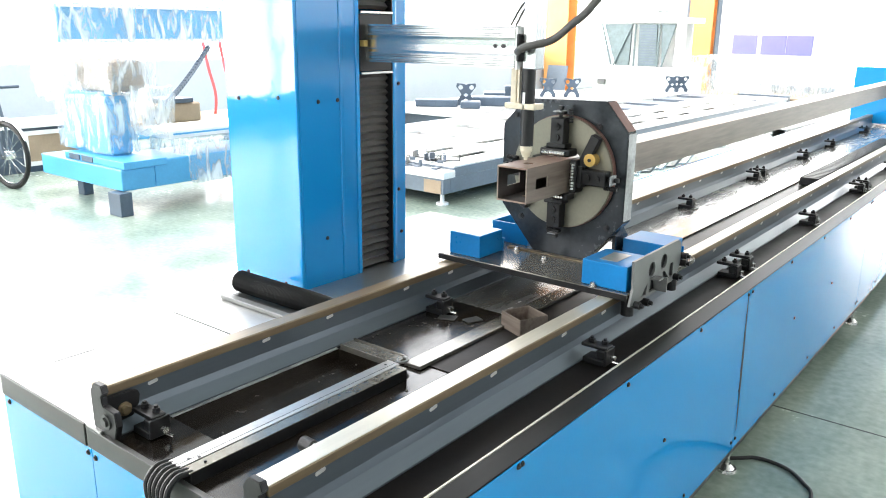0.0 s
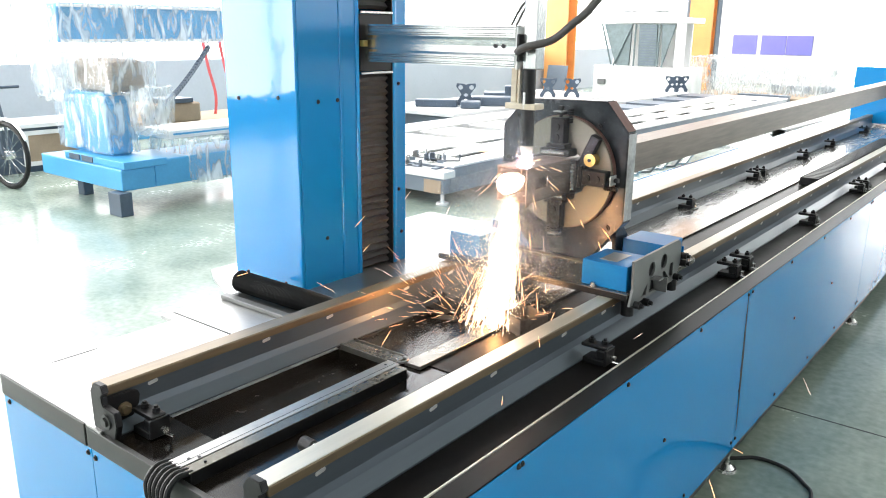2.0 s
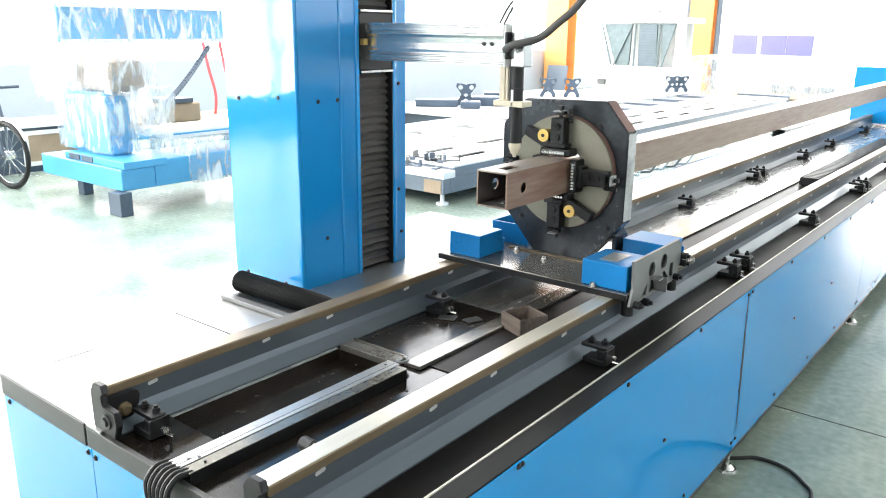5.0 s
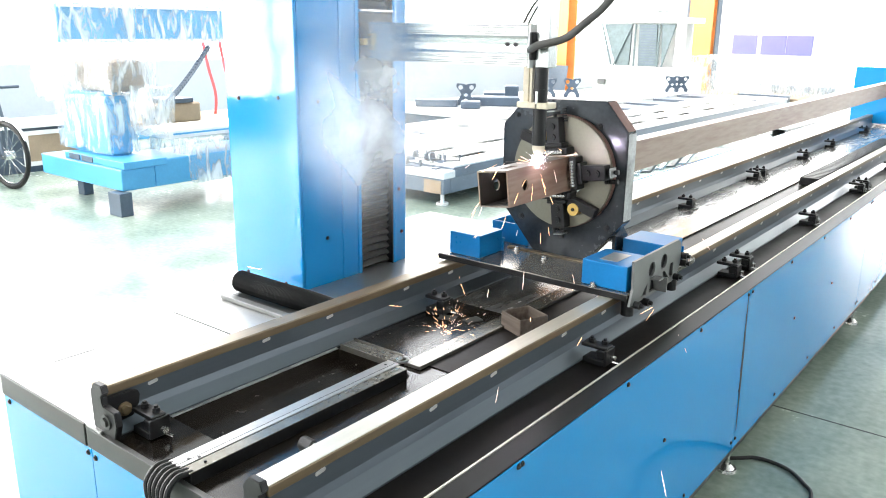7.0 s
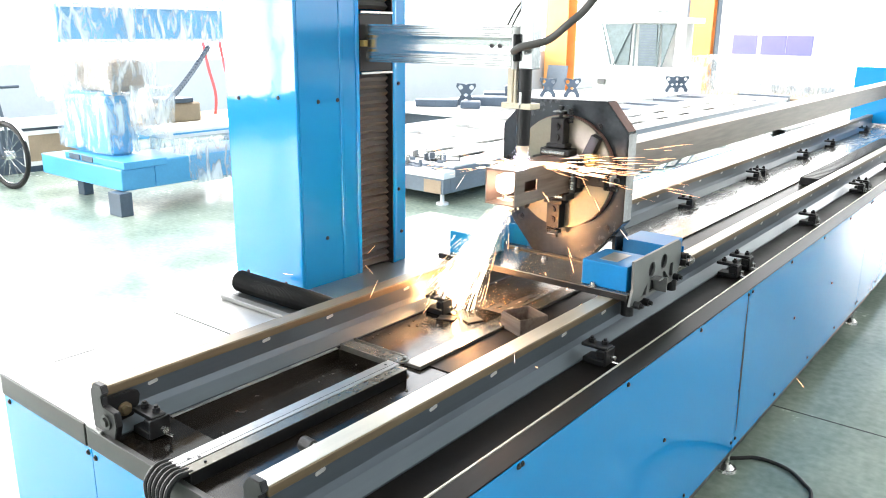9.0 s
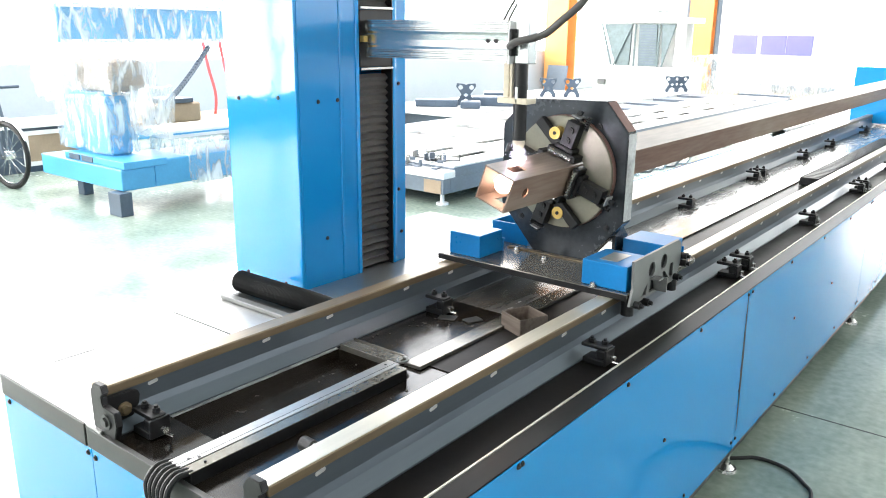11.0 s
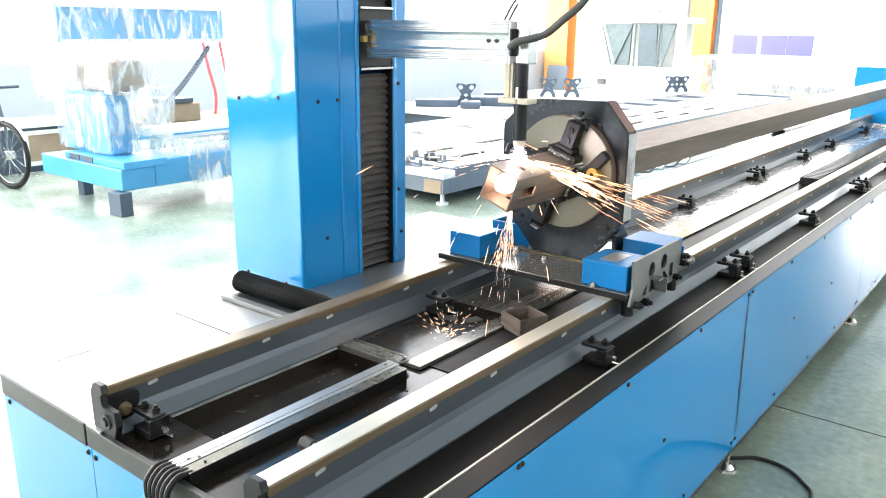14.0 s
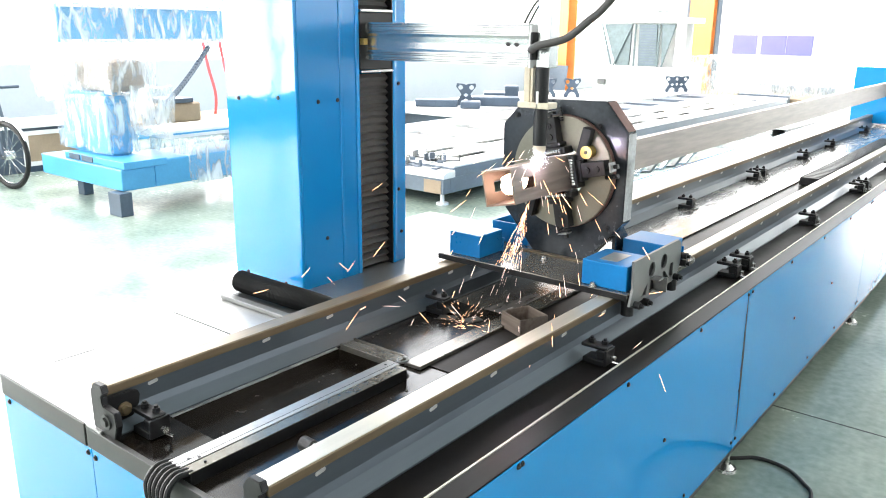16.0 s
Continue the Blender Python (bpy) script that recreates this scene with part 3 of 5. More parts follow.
def bellows(z0, z1, pitch):
    bm = bmesh.new()
    rows = []
    n = round((z1 - z0) / pitch)
    rnd = random.Random(3)
    for i in range(2 * n + 1):
        z = z0 + i * (z1 - z0) / (2 * n) + rnd.uniform(-0.0008, 0.0008)
        x = CX1 - (0.014 if i % 2 else 0.030) + rnd.uniform(-0.0005, 0.0005)
        rows.append([bm.verts.new((x, y, z + 0.004 * (1 - abs(y - 2.125) / 0.085) + rnd.uniform(-0.0005, 0.0005))) for y in (2.041, 2.10, 2.16, 2.2095)])
    for a, b in zip(rows, rows[1:]):
        for k in range(3):
            bm.faces.new((a[k], a[k + 1], b[k + 1], b[k]))
    return bm


part("slot_lining", B(CX1 - 0.049, CX1 + 0.003, 2.2102, 2.2148, TOP_Z, CTOP - 0.001), M_BLACK, column, "black slot lining")
part("bellows", bellows(TOP_Z, 1.486, 0.0265), M_BELLOWS, column, "black folded bellows below the arm")
part("bellows", bellows(1.71, CTOP, 0.0265), M_BELLOWS, column, "black folded bellows above the arm")
for y, z in ((1.845, 1.408), (1.935, 1.408), (1.87, 0.93), (1.85, 1.9), (2.265, 0.88), (2.25, 1.05), (2.25, 1.45)):
    share("screw", screw_src, column, pose(CX1, y, z))
for x, z in ((-2.30, 1.408), (-2.09, 1.42), (-2.30, 0.775), (-2.09, 0.772)):
    share("screw", screw_src, column, pose(x, CY0, z, 0, 0, -90))

hose = thing("corrugated_hose", "black corrugated cable hose lying beside the column", "hose")
b = bmesh.new()
path = spline([(-2.15, 1.60, 0.806), (-2.05, 1.595, 0.808), (-1.93, 1.60, 0.806), (-1.83, 1.615, 0.80), (-1.74, 1.63, 0.79)], 40)
pipe(b, path, lambda i: 0.0374 if i % 2 else 0.0350, 16)
part("sleeve", b, M_RUBBER, hose)
tray = thing("cable_tray", "dark steel angle tray on the table plate", "cable tray")
part("tray_floor", B(-2.15, -1.70, 1.545, 1.68, TOP_Z + 0.001, TOP_Z + 0.005), M_LIP, tray)
part("tray_edge", B(-2.15, -1.70, 1.515, 1.544, TOP_Z + 0.001, TOP_Z + 0.016, bev=0.002), M_GREY, tray)

# ---- cutting arm with torch: the pose is that of the torch's axis at the nozzle tip ----
AX, AY, AZ = -1.333, 2.10, 1.254
arm = thing("cutting_arm", "extruded aluminium cutting arm carrying a black plasma torch", "cutting arm", (AX, AY, AZ))
x0, x1, y0, y1, z0, z1 = -2.30 - AX, -0.036, -0.030, 0.045, 0.281, 0.407
pr = [(y0, z0), (y1, z0), (y1, z1), (y0, z1), (y0, z1 - 0.006), (y0 + 0.003, z1 - 0.008), (y0 + 0.003, z1 - 0.012), (y0, z1 - 0.014), (y0, z1 - 0.024), (y0 + 0.003, z1 - 0.026), (y0 + 0.003, z1 - 0.03), (y0, z1 - 0.032),
      (y0, z1 - 0.036), (y0 + 0.004, z1 - 0.045), (y0 + 0.006, (z0 + z1) / 2), (y0 + 0.004, z0 + 0.042), (y0, z0 + 0.034), (y0, z0 + 0.028), (y0 + 0.003, z0 + 0.026), (y0 + 0.003, z0 + 0.022), (y0, z0 + 0.02), (y0, z0 + 0.012), (y0 + 0.003, z0 + 0.01), (y0 + 0.003, z0 + 0.006), (y0, z0 + 0.004)]
part("beam", prism(pr, "x", x0, x1), M_ALU, arm, "ribbed aluminium arm beam")
part("end_plate", B(x1 + 0.0005, x1 + 0.008, y0 + 0.003, y1, z0 - 0.004, z1 - 0.004, bev=0.001), M_WHITE, arm)
part("cable_gland", B(x1 + 0.0085, x1 + 0.018, y0 - 0.004, y0 + 0.03, z0 + 0.02, z1 - 0.025, bev=0.003), M_BLACK, arm)
for dx in (-0.075, -0.045):
    part("bolt", C((x1 + dx, y0 + 0.008, 0.345), (x1 + dx, y0 + 0.002, 0.345), 0.0065, n=12), M_BLACK, arm)
part("post", B(-0.018, 0.03, -0.012, 0.036, z0 - 0.003, z1 + 0.45, bev=0.003), M_ALU, arm, "light grey vertical post")
part("guide_plate", B(-0.062, -0.042, -0.005, 0.012, 0.165, 0.285, bev=0.002), M_CREAM, arm)
part("guide_plate", B(-0.036, -0.028, -0.008, 0.02, 0.165, 0.285, bev=0.001), M_CREAM, arm)
part("torch_clamp", B(-0.07, 0.04, -0.026, 0.03, 0.158, 0.176, bev=0.003), M_CREAM, arm, "cream machined torch clamp")
t_body = cyl(C((0, 0, 0.045), (0, 0, 0.279), 0.0215, n=28), (0, 0, 0.20), (0, 0, 0.215), 0.0225, n=28)
part("torch_body", t_body, M_BLACK, arm, "matt black torch barrel")
part("torch_pin", B(-0.004, 0.004, -0.026, -0.0215, 0.16, 0.21, bev=0.001), M_WHITE, arm)
nz = cyl(cyl(cyl(bmesh.new(), (0, 0, 0.03), (0, 0, 0.045), 0.0195, n=24), (0, 0, 0.010), (0, 0, 0.0298), 0.011, 0.0185, n=24), (0, 0, 0.0), (0, 0, 0.0098), 0.0055, 0.007, n=16)
part("nozzle", nz, M_CREAM, arm, "cream torch nozzle with steel tip")
b = pipe(bmesh.new(), spline([(-0.02, y0 - 0.01, 0.33), (0.02, y0 - 0.03, 0.345), (0.09, -0.03, 0.365), (0.15, -0.02, 0.41), (0.20, 0.0, 0.46), (0.235, 0.02, 0.54), (0.23, 0.04, 0.75)], 8), 0.0115, 12)
part("torch_cable", b, M_CABLE, arm, "thick grey-black torch cable")
for d in (0.0, 0.018):
    b = pipe(bmesh.new(), spline([(-0.085 + d, 0.02, z1), (-0.06 + d, 0.03, z1 + 0.05), (-0.02 + d, 0.035, z1 + 0.1), (0.02 + d, 0.05, z1 + 0.2), (0.03 + d, 0.06, z1 + 0.4)], 8), 0.0035, 8)
    part("thin_cable", b, M_CABLE, arm)
slide = thing("arm_slide", "black steel slide plate with bright rims on the column", "slide plate", (CX1, 2.1275, AZ))
part("slide_plate", B(-0.012, 0.003, -0.0815, 0.0815, 0.246, 0.441, bev=0.002), M_BLACK, slide)
part("slide_rim", B(0.0035, 0.012, -0.0815, 0.0815, 0.235, 0.245, bev=0.002), M_STEEL, slide)
part("slide_rim", B(0.0035, 0.012, -0.0815, 0.0815, 0.442, 0.452, bev=0.002), M_STEEL, slide)
part("mark_block", B(0.0035, 0.022, -0.0815, -0.062, 0.332, 0.353, bev=0.001), M_YELLOW, slide, "small orange sensor block")

# ---- chuck carriage ----
KX, KZ = -1.338, 1.184
car = thing("chuck_carriage", "black octagonal chuck housing on a steel carriage plate", "chuck carriage")
part("base_plate", B(-1.693, -0.967, 2.12, 2.66, 0.8615, 0.88, bev=0.002), M_CPLATE, car, "dark steel carriage plate")
hw = 0.2255
oct_pts = [(-0.259, 1.326), (-0.257, 1.04), (-0.115, 0.8805), (0.095, 0.8805), (0.226, 1.034), (0.224, 1.332), (0.142, 1.427), (-0.172, 1.419)]
part("housing", prism([(KX + u, v) for u, v in oct_pts], "y", 2.362, 2.42, 0.003, holes=[circle_pts(KX, KZ, 0.125, 40)]), M_CHUCK, car, "dark burnished octagonal chuck plate")
part("worn_edge", B(KX + hw + 0.0005, KX + hw + 0.002, 2.364, 2.418, 1.04, 1.328), M_WORN, car, "worn bright steel edge")
part("cut_edge", B(-0.060, 0.060, -0.027, 0.027, 0.0, 0.0015, m=pose(KX + 0.1835, 2.391, 1.3802, 0, 49.2, 0)), M_REDEDGE, car, "rust-brown cut edge")
part("top_edge", B(-0.155, 0.155, 2.364, 2.418, 0, 0.0015, m=pose(KX - 0.0145, 0, 1.4235, 0, -1.46, 0)), M_WORN, car)
# black strip that gives the plate's front face its shade by colour
part("front_edge", B(-1.694, -0.966, 2.1155, 2.1195, 0.8605, 0.8795, bev=0.001), M_BLACK, car, "front edge of the carriage plate, darkened as shade")
part("foot_bar", B(-1.55, -1.20, 2.340, 2.361, 0.8805, 0.8845, bev=0.001), M_BRASS, car, "brownish welded foot bar")
for s in (-1, 1):
    x = KX + s * 0.17
    part("gusset", prism([(2.4205, 0.8805), (2.60, 0.8805), (2.4205, 1.05)], "x", x - 0.006, x + 0.006, 0.001), M_CHUCK, car)
for x, z in ((KX - 0.2, 1.36), (KX + 0.12, 1.345), (KX + 0.17, 1.01), (KX - 0.17, 1.0)):
    part("bolt", cyl(C((x, 2.362, z), (x, 2.358, z), 0.011, n=16), (x, 2.36, z), (x, 2.354, z), 0.006, n=6), M_BLACK, car)


def blue_cover(x0, x1, y0, y1, h=0.08):
    part("wheel_cover", B(x0, x1, y0, y1, 0.8805, 0.8805 + h, bev=0.003), M_BLUE_BOX, car, "blue box cover over the guide wheel")
    part("cover_flange", B(x0 - 0.006, x1 + 0.006, y1 + 0.0005, y1 + 0.004, 0.8805, 0.8805 + h * 0.6), M_BLUE_BOX, car)


blue_cover(-1.668, -1.536, 2.148, 2.285)
blue_cover(-1.134, -0.980, 2.14, 2.30)
blue_cover(-1.150, -0.995, 2.455, 2.60)
bx0, bx1, by0, by1 = -1.66, -1.50, 2.40, 2.60
part("wheel_cover", prism([(bx0, by0), (bx1, by0), (bx1, by1), (bx0, by1)], "z", 0.8805, 0.955, 0.0, holes=[[(bx0 + 0.005, by0 + 0.005), (bx1 - 0.005, by0 + 0.005), (bx1 - 0.005, by1 - 0.005), (bx0 + 0.005, by1 - 0.005)]]), M_BLUE_BOX, car, "open blue box cover round the guide wheel")
part("cover_bolt", cyl(C((-1.575, 2.50, 0.8805), (-1.575, 2.50, 0.93), 0.018), (-1.575, 2.50, 0.93), (-1.575, 2.50, 0.965), 0.008, n=8), M_STEEL, car)
part("cover_label", B(-1.09, -1.03, 2.17, 2.27, 0.9607, 0.9615), M_PLATE, car, "dusty label plate")
# side plate with holes and cut-outs
sp = [(2.118, 0.845), (2.135, 0.90), (2.128, 0.985), (2.46, 0.988), (2.485, 0.972), (2.49, 0.905), (2.46, 0.862), (2.43, 0.852)]
holes = [circle_pts(2.262, 0.932, 0.024, 20), circle_pts(2.352, 0.938, 0.024, 20), [(2.19, 0.856), (2.236, 0.893), (2.228, 0.856)], [(2.352, 0.868), (2.348, 0.904), (2.362, 0.904), (2.405, 0.868)], [(2.252, 0.858), (2.262, 0.905), (2.292, 0.905), (2.298, 0.858)], [(2.398, 0.884), (2.405, 0.918), (2.43, 0.918), (2.43, 0.872), (2.418, 0.868)]]
part("side_backing", B(-0.9665, -0.9635, 2.15, 2.46, 0.853, 0.975), M_BLACK, car)
part("side_rib", B(-0.953, -0.915, 2.292, 2.298, 0.856, 0.904, bev=0.001), M_GREY, car, "grey rib welded to the side plate")
part("side_rib", B(-0.953, -0.925, 2.254, 2.2915, 0.899, 0.904, bev=0.001), M_GREY, car)
part("side_plate", prism(sp, "x", -0.962, -0.954, 0.0, holes=holes), M_GREY, car, "grey laser-cut side plate with round holes")
for y, z in ((2.15, 0.845), (2.215, 0.838), (2.445, 0.865), (2.50, 0.925), (2.50, 0.90)):
    part("side_bolt", cyl(C((-0.966, y, z), (-0.935, y, z), 0.012, n=12), (-0.935, y, z), (-0.925, y, z), 0.007, n=6), M_BLACK, car)
part("guide_wheel", C((-0.985, 2.17, 0.80), (-0.985, 2.17, 0.86), 0.02), M_BLACK, car)
part("guide_wheel", C((-0.985, 2.50, 0.80), (-0.985, 2.50, 0.86), 0.02), M_BLACK, car)
for x, y in ((-1.665, 2.31), (-1.50, 2.33), (-1.13, 2.33), (-1.36, 2.29), (-1.09, 2.135)):
    part("plate_bolt", cyl(C((x, y, 0.8805), (x, y, 0.885), 0.012, n=16), (x, y, 0.885), (x, y, 0.893), 0.008, n=6), M_STEEL, car)

# ---- rotating chuck disc with four jaws; local origin on the axis ----
rotor = thing("chuck_rotor", "turned steel chuck disc with four black roller jaws", "chuck", (KX, 2.345, KZ))
part("disc", prism(circle_pts(0, 0, 0.190, 64), "y", -0.012, 0.015, 0.002, holes=[circle_pts(0, 0, 0.09, 40)]), M_DISC, rotor, "turned bright steel disc")
part("disc_rim", prism(circle_pts(0, 0, 0.1925, 64), "y", -0.002, 0.0145, 0.0, holes=[circle_pts(0, 0, 0.1902, 64)]), M_REDEDGE, rotor)
jaw = part("jaw", B(-0.025, 0.025, -0.052, -0.0125, 0.092, 0.186, bev=0.003), M_BLACK, rotor, "black jaw slide")
jaws = [jaw]
for k in range(1, 4):
    jaws.append(share("jaw", jaw, rotor, pose(0, 0, 0, 0, 90 * k, 0), "black jaw slide"))
sub = [("roller_block", B(-0.056, 0.056, -0.064, -0.005, 0.061, 0.086, bev=0.005), M_BLACK), ("block_top", B(-0.036, 0.036, -0.058, -0.01, 0.0865, 0.102, bev=0.004), M_BLACK)]
b = bmesh.new()
for i in range(9):
    cyl(b, (-0.043 + i * 0.0098, -0.0655, 0.072), (-0.036 + i * 0.0098, -0.0655, 0.072), 0.008, n=10)
sub.append(("roller", b, M_STEEL))
b = bmesh.new()
for z in (0.122, 0.157):
    cyl(b, (0, -0.058, z), (0, -0.0525, z), 0.0115, n=18)
    cyl(b, (0, -0.0595, z), (0, -0.0582, z), 0.006, n=6)
sub.append(("cap_screw", b, M_RUBBER))
b = B(-0.016, 0.016, -0.058, -0.016, 0.2045, 0.2085, bev=0.001)
sub.append(("end_bracket", b, M_WORN))
b = C((0, -0.03, 0.178), (0, -0.03, 0.212), 0.006, n=10)
box(b, -0.016, 0.016, -0.04, -0.02, 0.196, 0.204)
box(b, -0.007, 0.007, -0.037, -0.023, 0.212, 0.224)
sub.append(("adjuster", b, M_BLACK))
b = bmesh.new()
for i in range(6):
    cyl(b, (0.032, -0.02, 0.170 + i * 0.008), (0.032, -0.02, 0.175 + i * 0.008), 0.008, n=10)
sub.append(("spring", b, M_BLACK))
first = {}
for nm, bm_, ma in sub:
    first[nm] = part(nm, bm_, ma, jaw)
for j in jaws[1:]:
    for nm, o in first.items():
        share(nm, o, j, Matrix.Identity(4))
for ang in (25, 205):
    a = radians(ang)
    c, s = math.cos(a), math.sin(a)
    br = part("roller_arm", B(-0.017, 0.017, -0.042, -0.0125, -0.062, 0.055, bev=0.004, m=pose(0.135 * c - 0.02 * s, 0, 0.135 * s + 0.03 * c, 0, 50 - ang, 0)), M_BLACK, rotor, "black roller bracket")
    b = C((0.135 * c, -0.045, 0.135 * s), (0.135 * c, -0.013, 0.135 * s), 0.021, n=24)
    part("brass_roller", b, M_YELLOW, rotor, "brass roller")
    part("roller_pin", C((0.135 * c, -0.048, 0.135 * s), (0.135 * c, -0.045, 0.135 * s), 0.006, n=10), M_BLACK, rotor)

# ---- square tube being cut; local origin on its axis at the near end ----
TW, TL = 0.0555, 7.2
tube = thing("square_tube", "long rust-stained square steel tube with cut openings", "steel tube", (KX, 2.035, KZ))


def tube_face(name, hole, m, ma, label):
    """One wall of the tube, facing +z in its own space, from y 0 to TL, with a cut opening."""
    o = [(-TW, 0), (TW, 0), (TW, TL), (-TW, TL)]
    bm = prism(o, "z", TW - 0.005, TW, 0.0, holes=[hole])
    for v in bm.verts:
        if v.co.z < TW - 0.003:
            v.co.x *= 1 - 0.005 / TW if abs(v.co.x) > TW - 0.001 else 1
    # inner faces take the dark colour that stands in for the bore's shade
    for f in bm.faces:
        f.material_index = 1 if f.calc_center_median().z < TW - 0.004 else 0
    bmesh.ops.transform(bm, matrix=m, verts=bm.verts[:])
    ob = part(name, bm, ma, tube, label)
    ob.data.materials.append(M_BORE_SHADE)
    return ob


rect = [(-0.017, 0.052), (0.017, 0.052), (0.017, 0.124), (-0.017, 0.124)]
disc_hole = circle_pts(0.0, 0.092, 0.017, 18)
tube_face("tube_wall", rect, pose(0, 0, 0, 0, 90, 0), M_TUBE, "brownish tube wall with a rectangular opening")
tube_face("tube_wall", disc_hole, pose(0, 0, 0, 0, 180, 0), M_RUST, "rusty tube wall with a round hole")
tube_face("tube_wall", rect, pose(0, 0, 0, 0, 270, 0), M_TUBE, "brownish tube wall with a rectangular opening")
tube_face("tube_wall", disc_hole, pose(0, 0, 0, 0, 0, 0), M_RUST, "rusty tube wall with a round hole")

# ---- far headstock that holds the tube's end ----
head = thing("rear_headstock", "blue steel rear headstock clamping the far tube end", "headstock")
part("body", B(-1.83, -0.90, 9.02, 9.8, 0.8605, 1.325, bev=0.01), M_BLUE, head)
part("skirt", B(-1.82, -0.92, 9.0, 9.019, 0.775, 0.90, bev=0.003), M_BLUE, head)
part("clamp_ring", C((KX, 8.93, KZ), (KX, 9.02, KZ), 0.13, n=36), M_CREAM, head, "brownish clamp ring")

# ---- floor cable ----
fc = thing("floor_cable", "black rubber cable lying in a loop on the floor", "cable")
part("cable", pipe(bmesh.new(), spline([(-1.1, 2.75, 0.008), (-0.848, 2.932, 0.008), (-0.76, 3.005, 0.008), (-0.649, 2.998, 0.008), (-0.57, 2.934, 0.008), (-0.517, 2.846, 0.008), (-0.52, 2.6, 0.008), (-0.7, 2.3, 0.008), (-1.1, 2.2, 0.008)], 8), 0.0075, 8), M_RUBBER, fc)


def blob(bm, c, r, seed, amp=0.18, sub=3, freq=2.2):
    """An uneven wrapped lump."""
    vs = bmesh.ops.create_icosphere(bm, subdivisions=sub, radius=1.0)["verts"]
    for v in vs:
        d = v.co.normalized()
        k = 1 + amp * noise.noise(d * freq + Vector((seed, 0, 0))) + 0.4 * amp * noise.noise(d * freq * 4 + Vector((seed, 3, 0)))
        v.co = Vector(c) + Vector((d.x * r[0], d.y * r[1], d.z * r[2])) * k
    return bm


# ---- wrapped machine standing by the windows ----
wm = thing("wrapped_machine", "pale blue machine wrapped in clear stretch film", "machine")
part("base", B(-8.0, -6.52, 3.65, 3.98, 0.215, 0.41, bev=0.012), M_BLUE_PALE, wm, "pale blue steel base")
part("base_step", B(-7.55, -6.5, 3.67, 4.1, 0.411, 0.475, bev=0.006), M_BLUE_PALE, wm)
for x in (-7.45, -7.22):
    part("fork_pocket", B(x, x + 0.19, 3.662, 3.669, 0.418, 0.47), M_DARK, wm)
part("foot", B(-6.66, -6.46, 3.58, 3.70, 0, 0.21, bev=0.006), M_DARK, wm, "dark rubber-grey foot block")
part("foot", B(-7.75, -7.63, 3.86, 3.96, 0, 0.21, bev=0.006), M_DARK, wm)
part("pedestal", prism([(-7.80, 0.476), (-6.91, 0.476), (-6.91, 0.95), (-6.98, 1.04), (-7.70, 1.04), (-7.76, 0.9)], "y", 3.80, 4.02, 0.02), M_BLUE_PALE, wm)


def wrap_box(name, x0, x1, y0, y1, z0, z1, seed, amp, parent, cuts=14, label=""):
    """Film drawn round a box, uneven and wrinkled."""
    bm = bmesh.new()
    box(bm, x0, x1, y0, y1, z0, z1)
    bmesh.ops.subdivide_edges(bm, edges=bm.edges[:], cuts=cuts, use_grid_fill=True)
    c = Vector(((x0 + x1) / 2, (y0 + y1) / 2, (z0 + z1) / 2))
    for v in bm.verts:
        q = Vector((v.co.x * 3, v.co.y * 3, v.co.z * 1.2)) + Vector((seed, 0, 0))
        d = (v.co - c).normalized()
        v.co += d * amp * (noise.noise(q) + 0.6 * noise.noise(q * 2.7) + 0.4 * noise.noise(q * 6))
    return part(name, bm, M_FILM, parent, label, smooth=True)


wrap_box("film_wrap", -7.82, -6.88, 3.76, 4.06, 0.5, 1.02, 5, 0.03, wm, label="wrinkled clear stretch film")
wrap_box("film_wrap", -8.12, -7.52, 3.72, 4.1, 0.95, 1.36, 1, 0.08, wm)
wrap_box("film_wrap", -7.66, -6.80, 3.80, 4.25, 1.03, 1.39, 7, 0.03, wm)
wrap_box("film_wrap", -6.95, -6.62, 4.02, 4.3, 0.66, 1.10, 2, 0.06, wm)
part("motor_block", B(-7.60, -6.88, 3.85, 4.2, 1.05, 1.34, bev=0.06), M_MOTOR, wm, "brown wrapped gearbox")
part("long_bed", B(-7.15, -6.522, 3.981, 6.95, 0.215, 0.46, bev=0.012), M_BLUE_PALE, wm)
wrap_box("film_wrap", -7.19, -6.47, 4.35, 6.9, 0.20, 0.60, 11, 0.035, wm, 30)
part("bed_top", B(-7.1, -6.6, 4.2, 6.9, 0.62, 0.70, bev=0.01), M_FRAMETOP, wm)
part("bed_stripe", B(-6.598, -6.59, 4.25, 6.9, 0.655, 0.672), M_BLUE_PALE, wm)
part("gantry_beam", B(-8.55, -8.25, 4.09, 9.2, 1.47, 1.86, bev=0.02), M_BLUE_PALE, wm, "film-covered pale blue gantry beam")
part("beam_rail", B(-8.246, -8.225, 4.10, 9.2, 1.475, 1.50), M_FRAMETOP, wm)
part("beam_rail", B(-8.246, -8.225, 4.10, 9.2, 1.82, 1.85), M_FRAMETOP, wm)
wrap_box("film_wrap", -8.58, -8.215, 4.06, 9.1, 1.455, 1.88, 15, 0.02, wm, 30)
part("gantry_leg", B(-8.5, -8.3, 8.0, 8.3, 0.0, 1.468, bev=0.02), M_BLUE_PALE, wm)
part("gantry_leg", B(-8.5, -8.3, 4.5, 4.7, 0.0, 1.468, bev=0.02), M_FILM, wm)
tr = thing("drag_chain", "dark plastic drag chain hanging aslant from the beam", "drag chain")
a, e = Vector((-8.0, 5.69, 1.40)), Vector((-7.25, 4.40, 0.73))
src = None
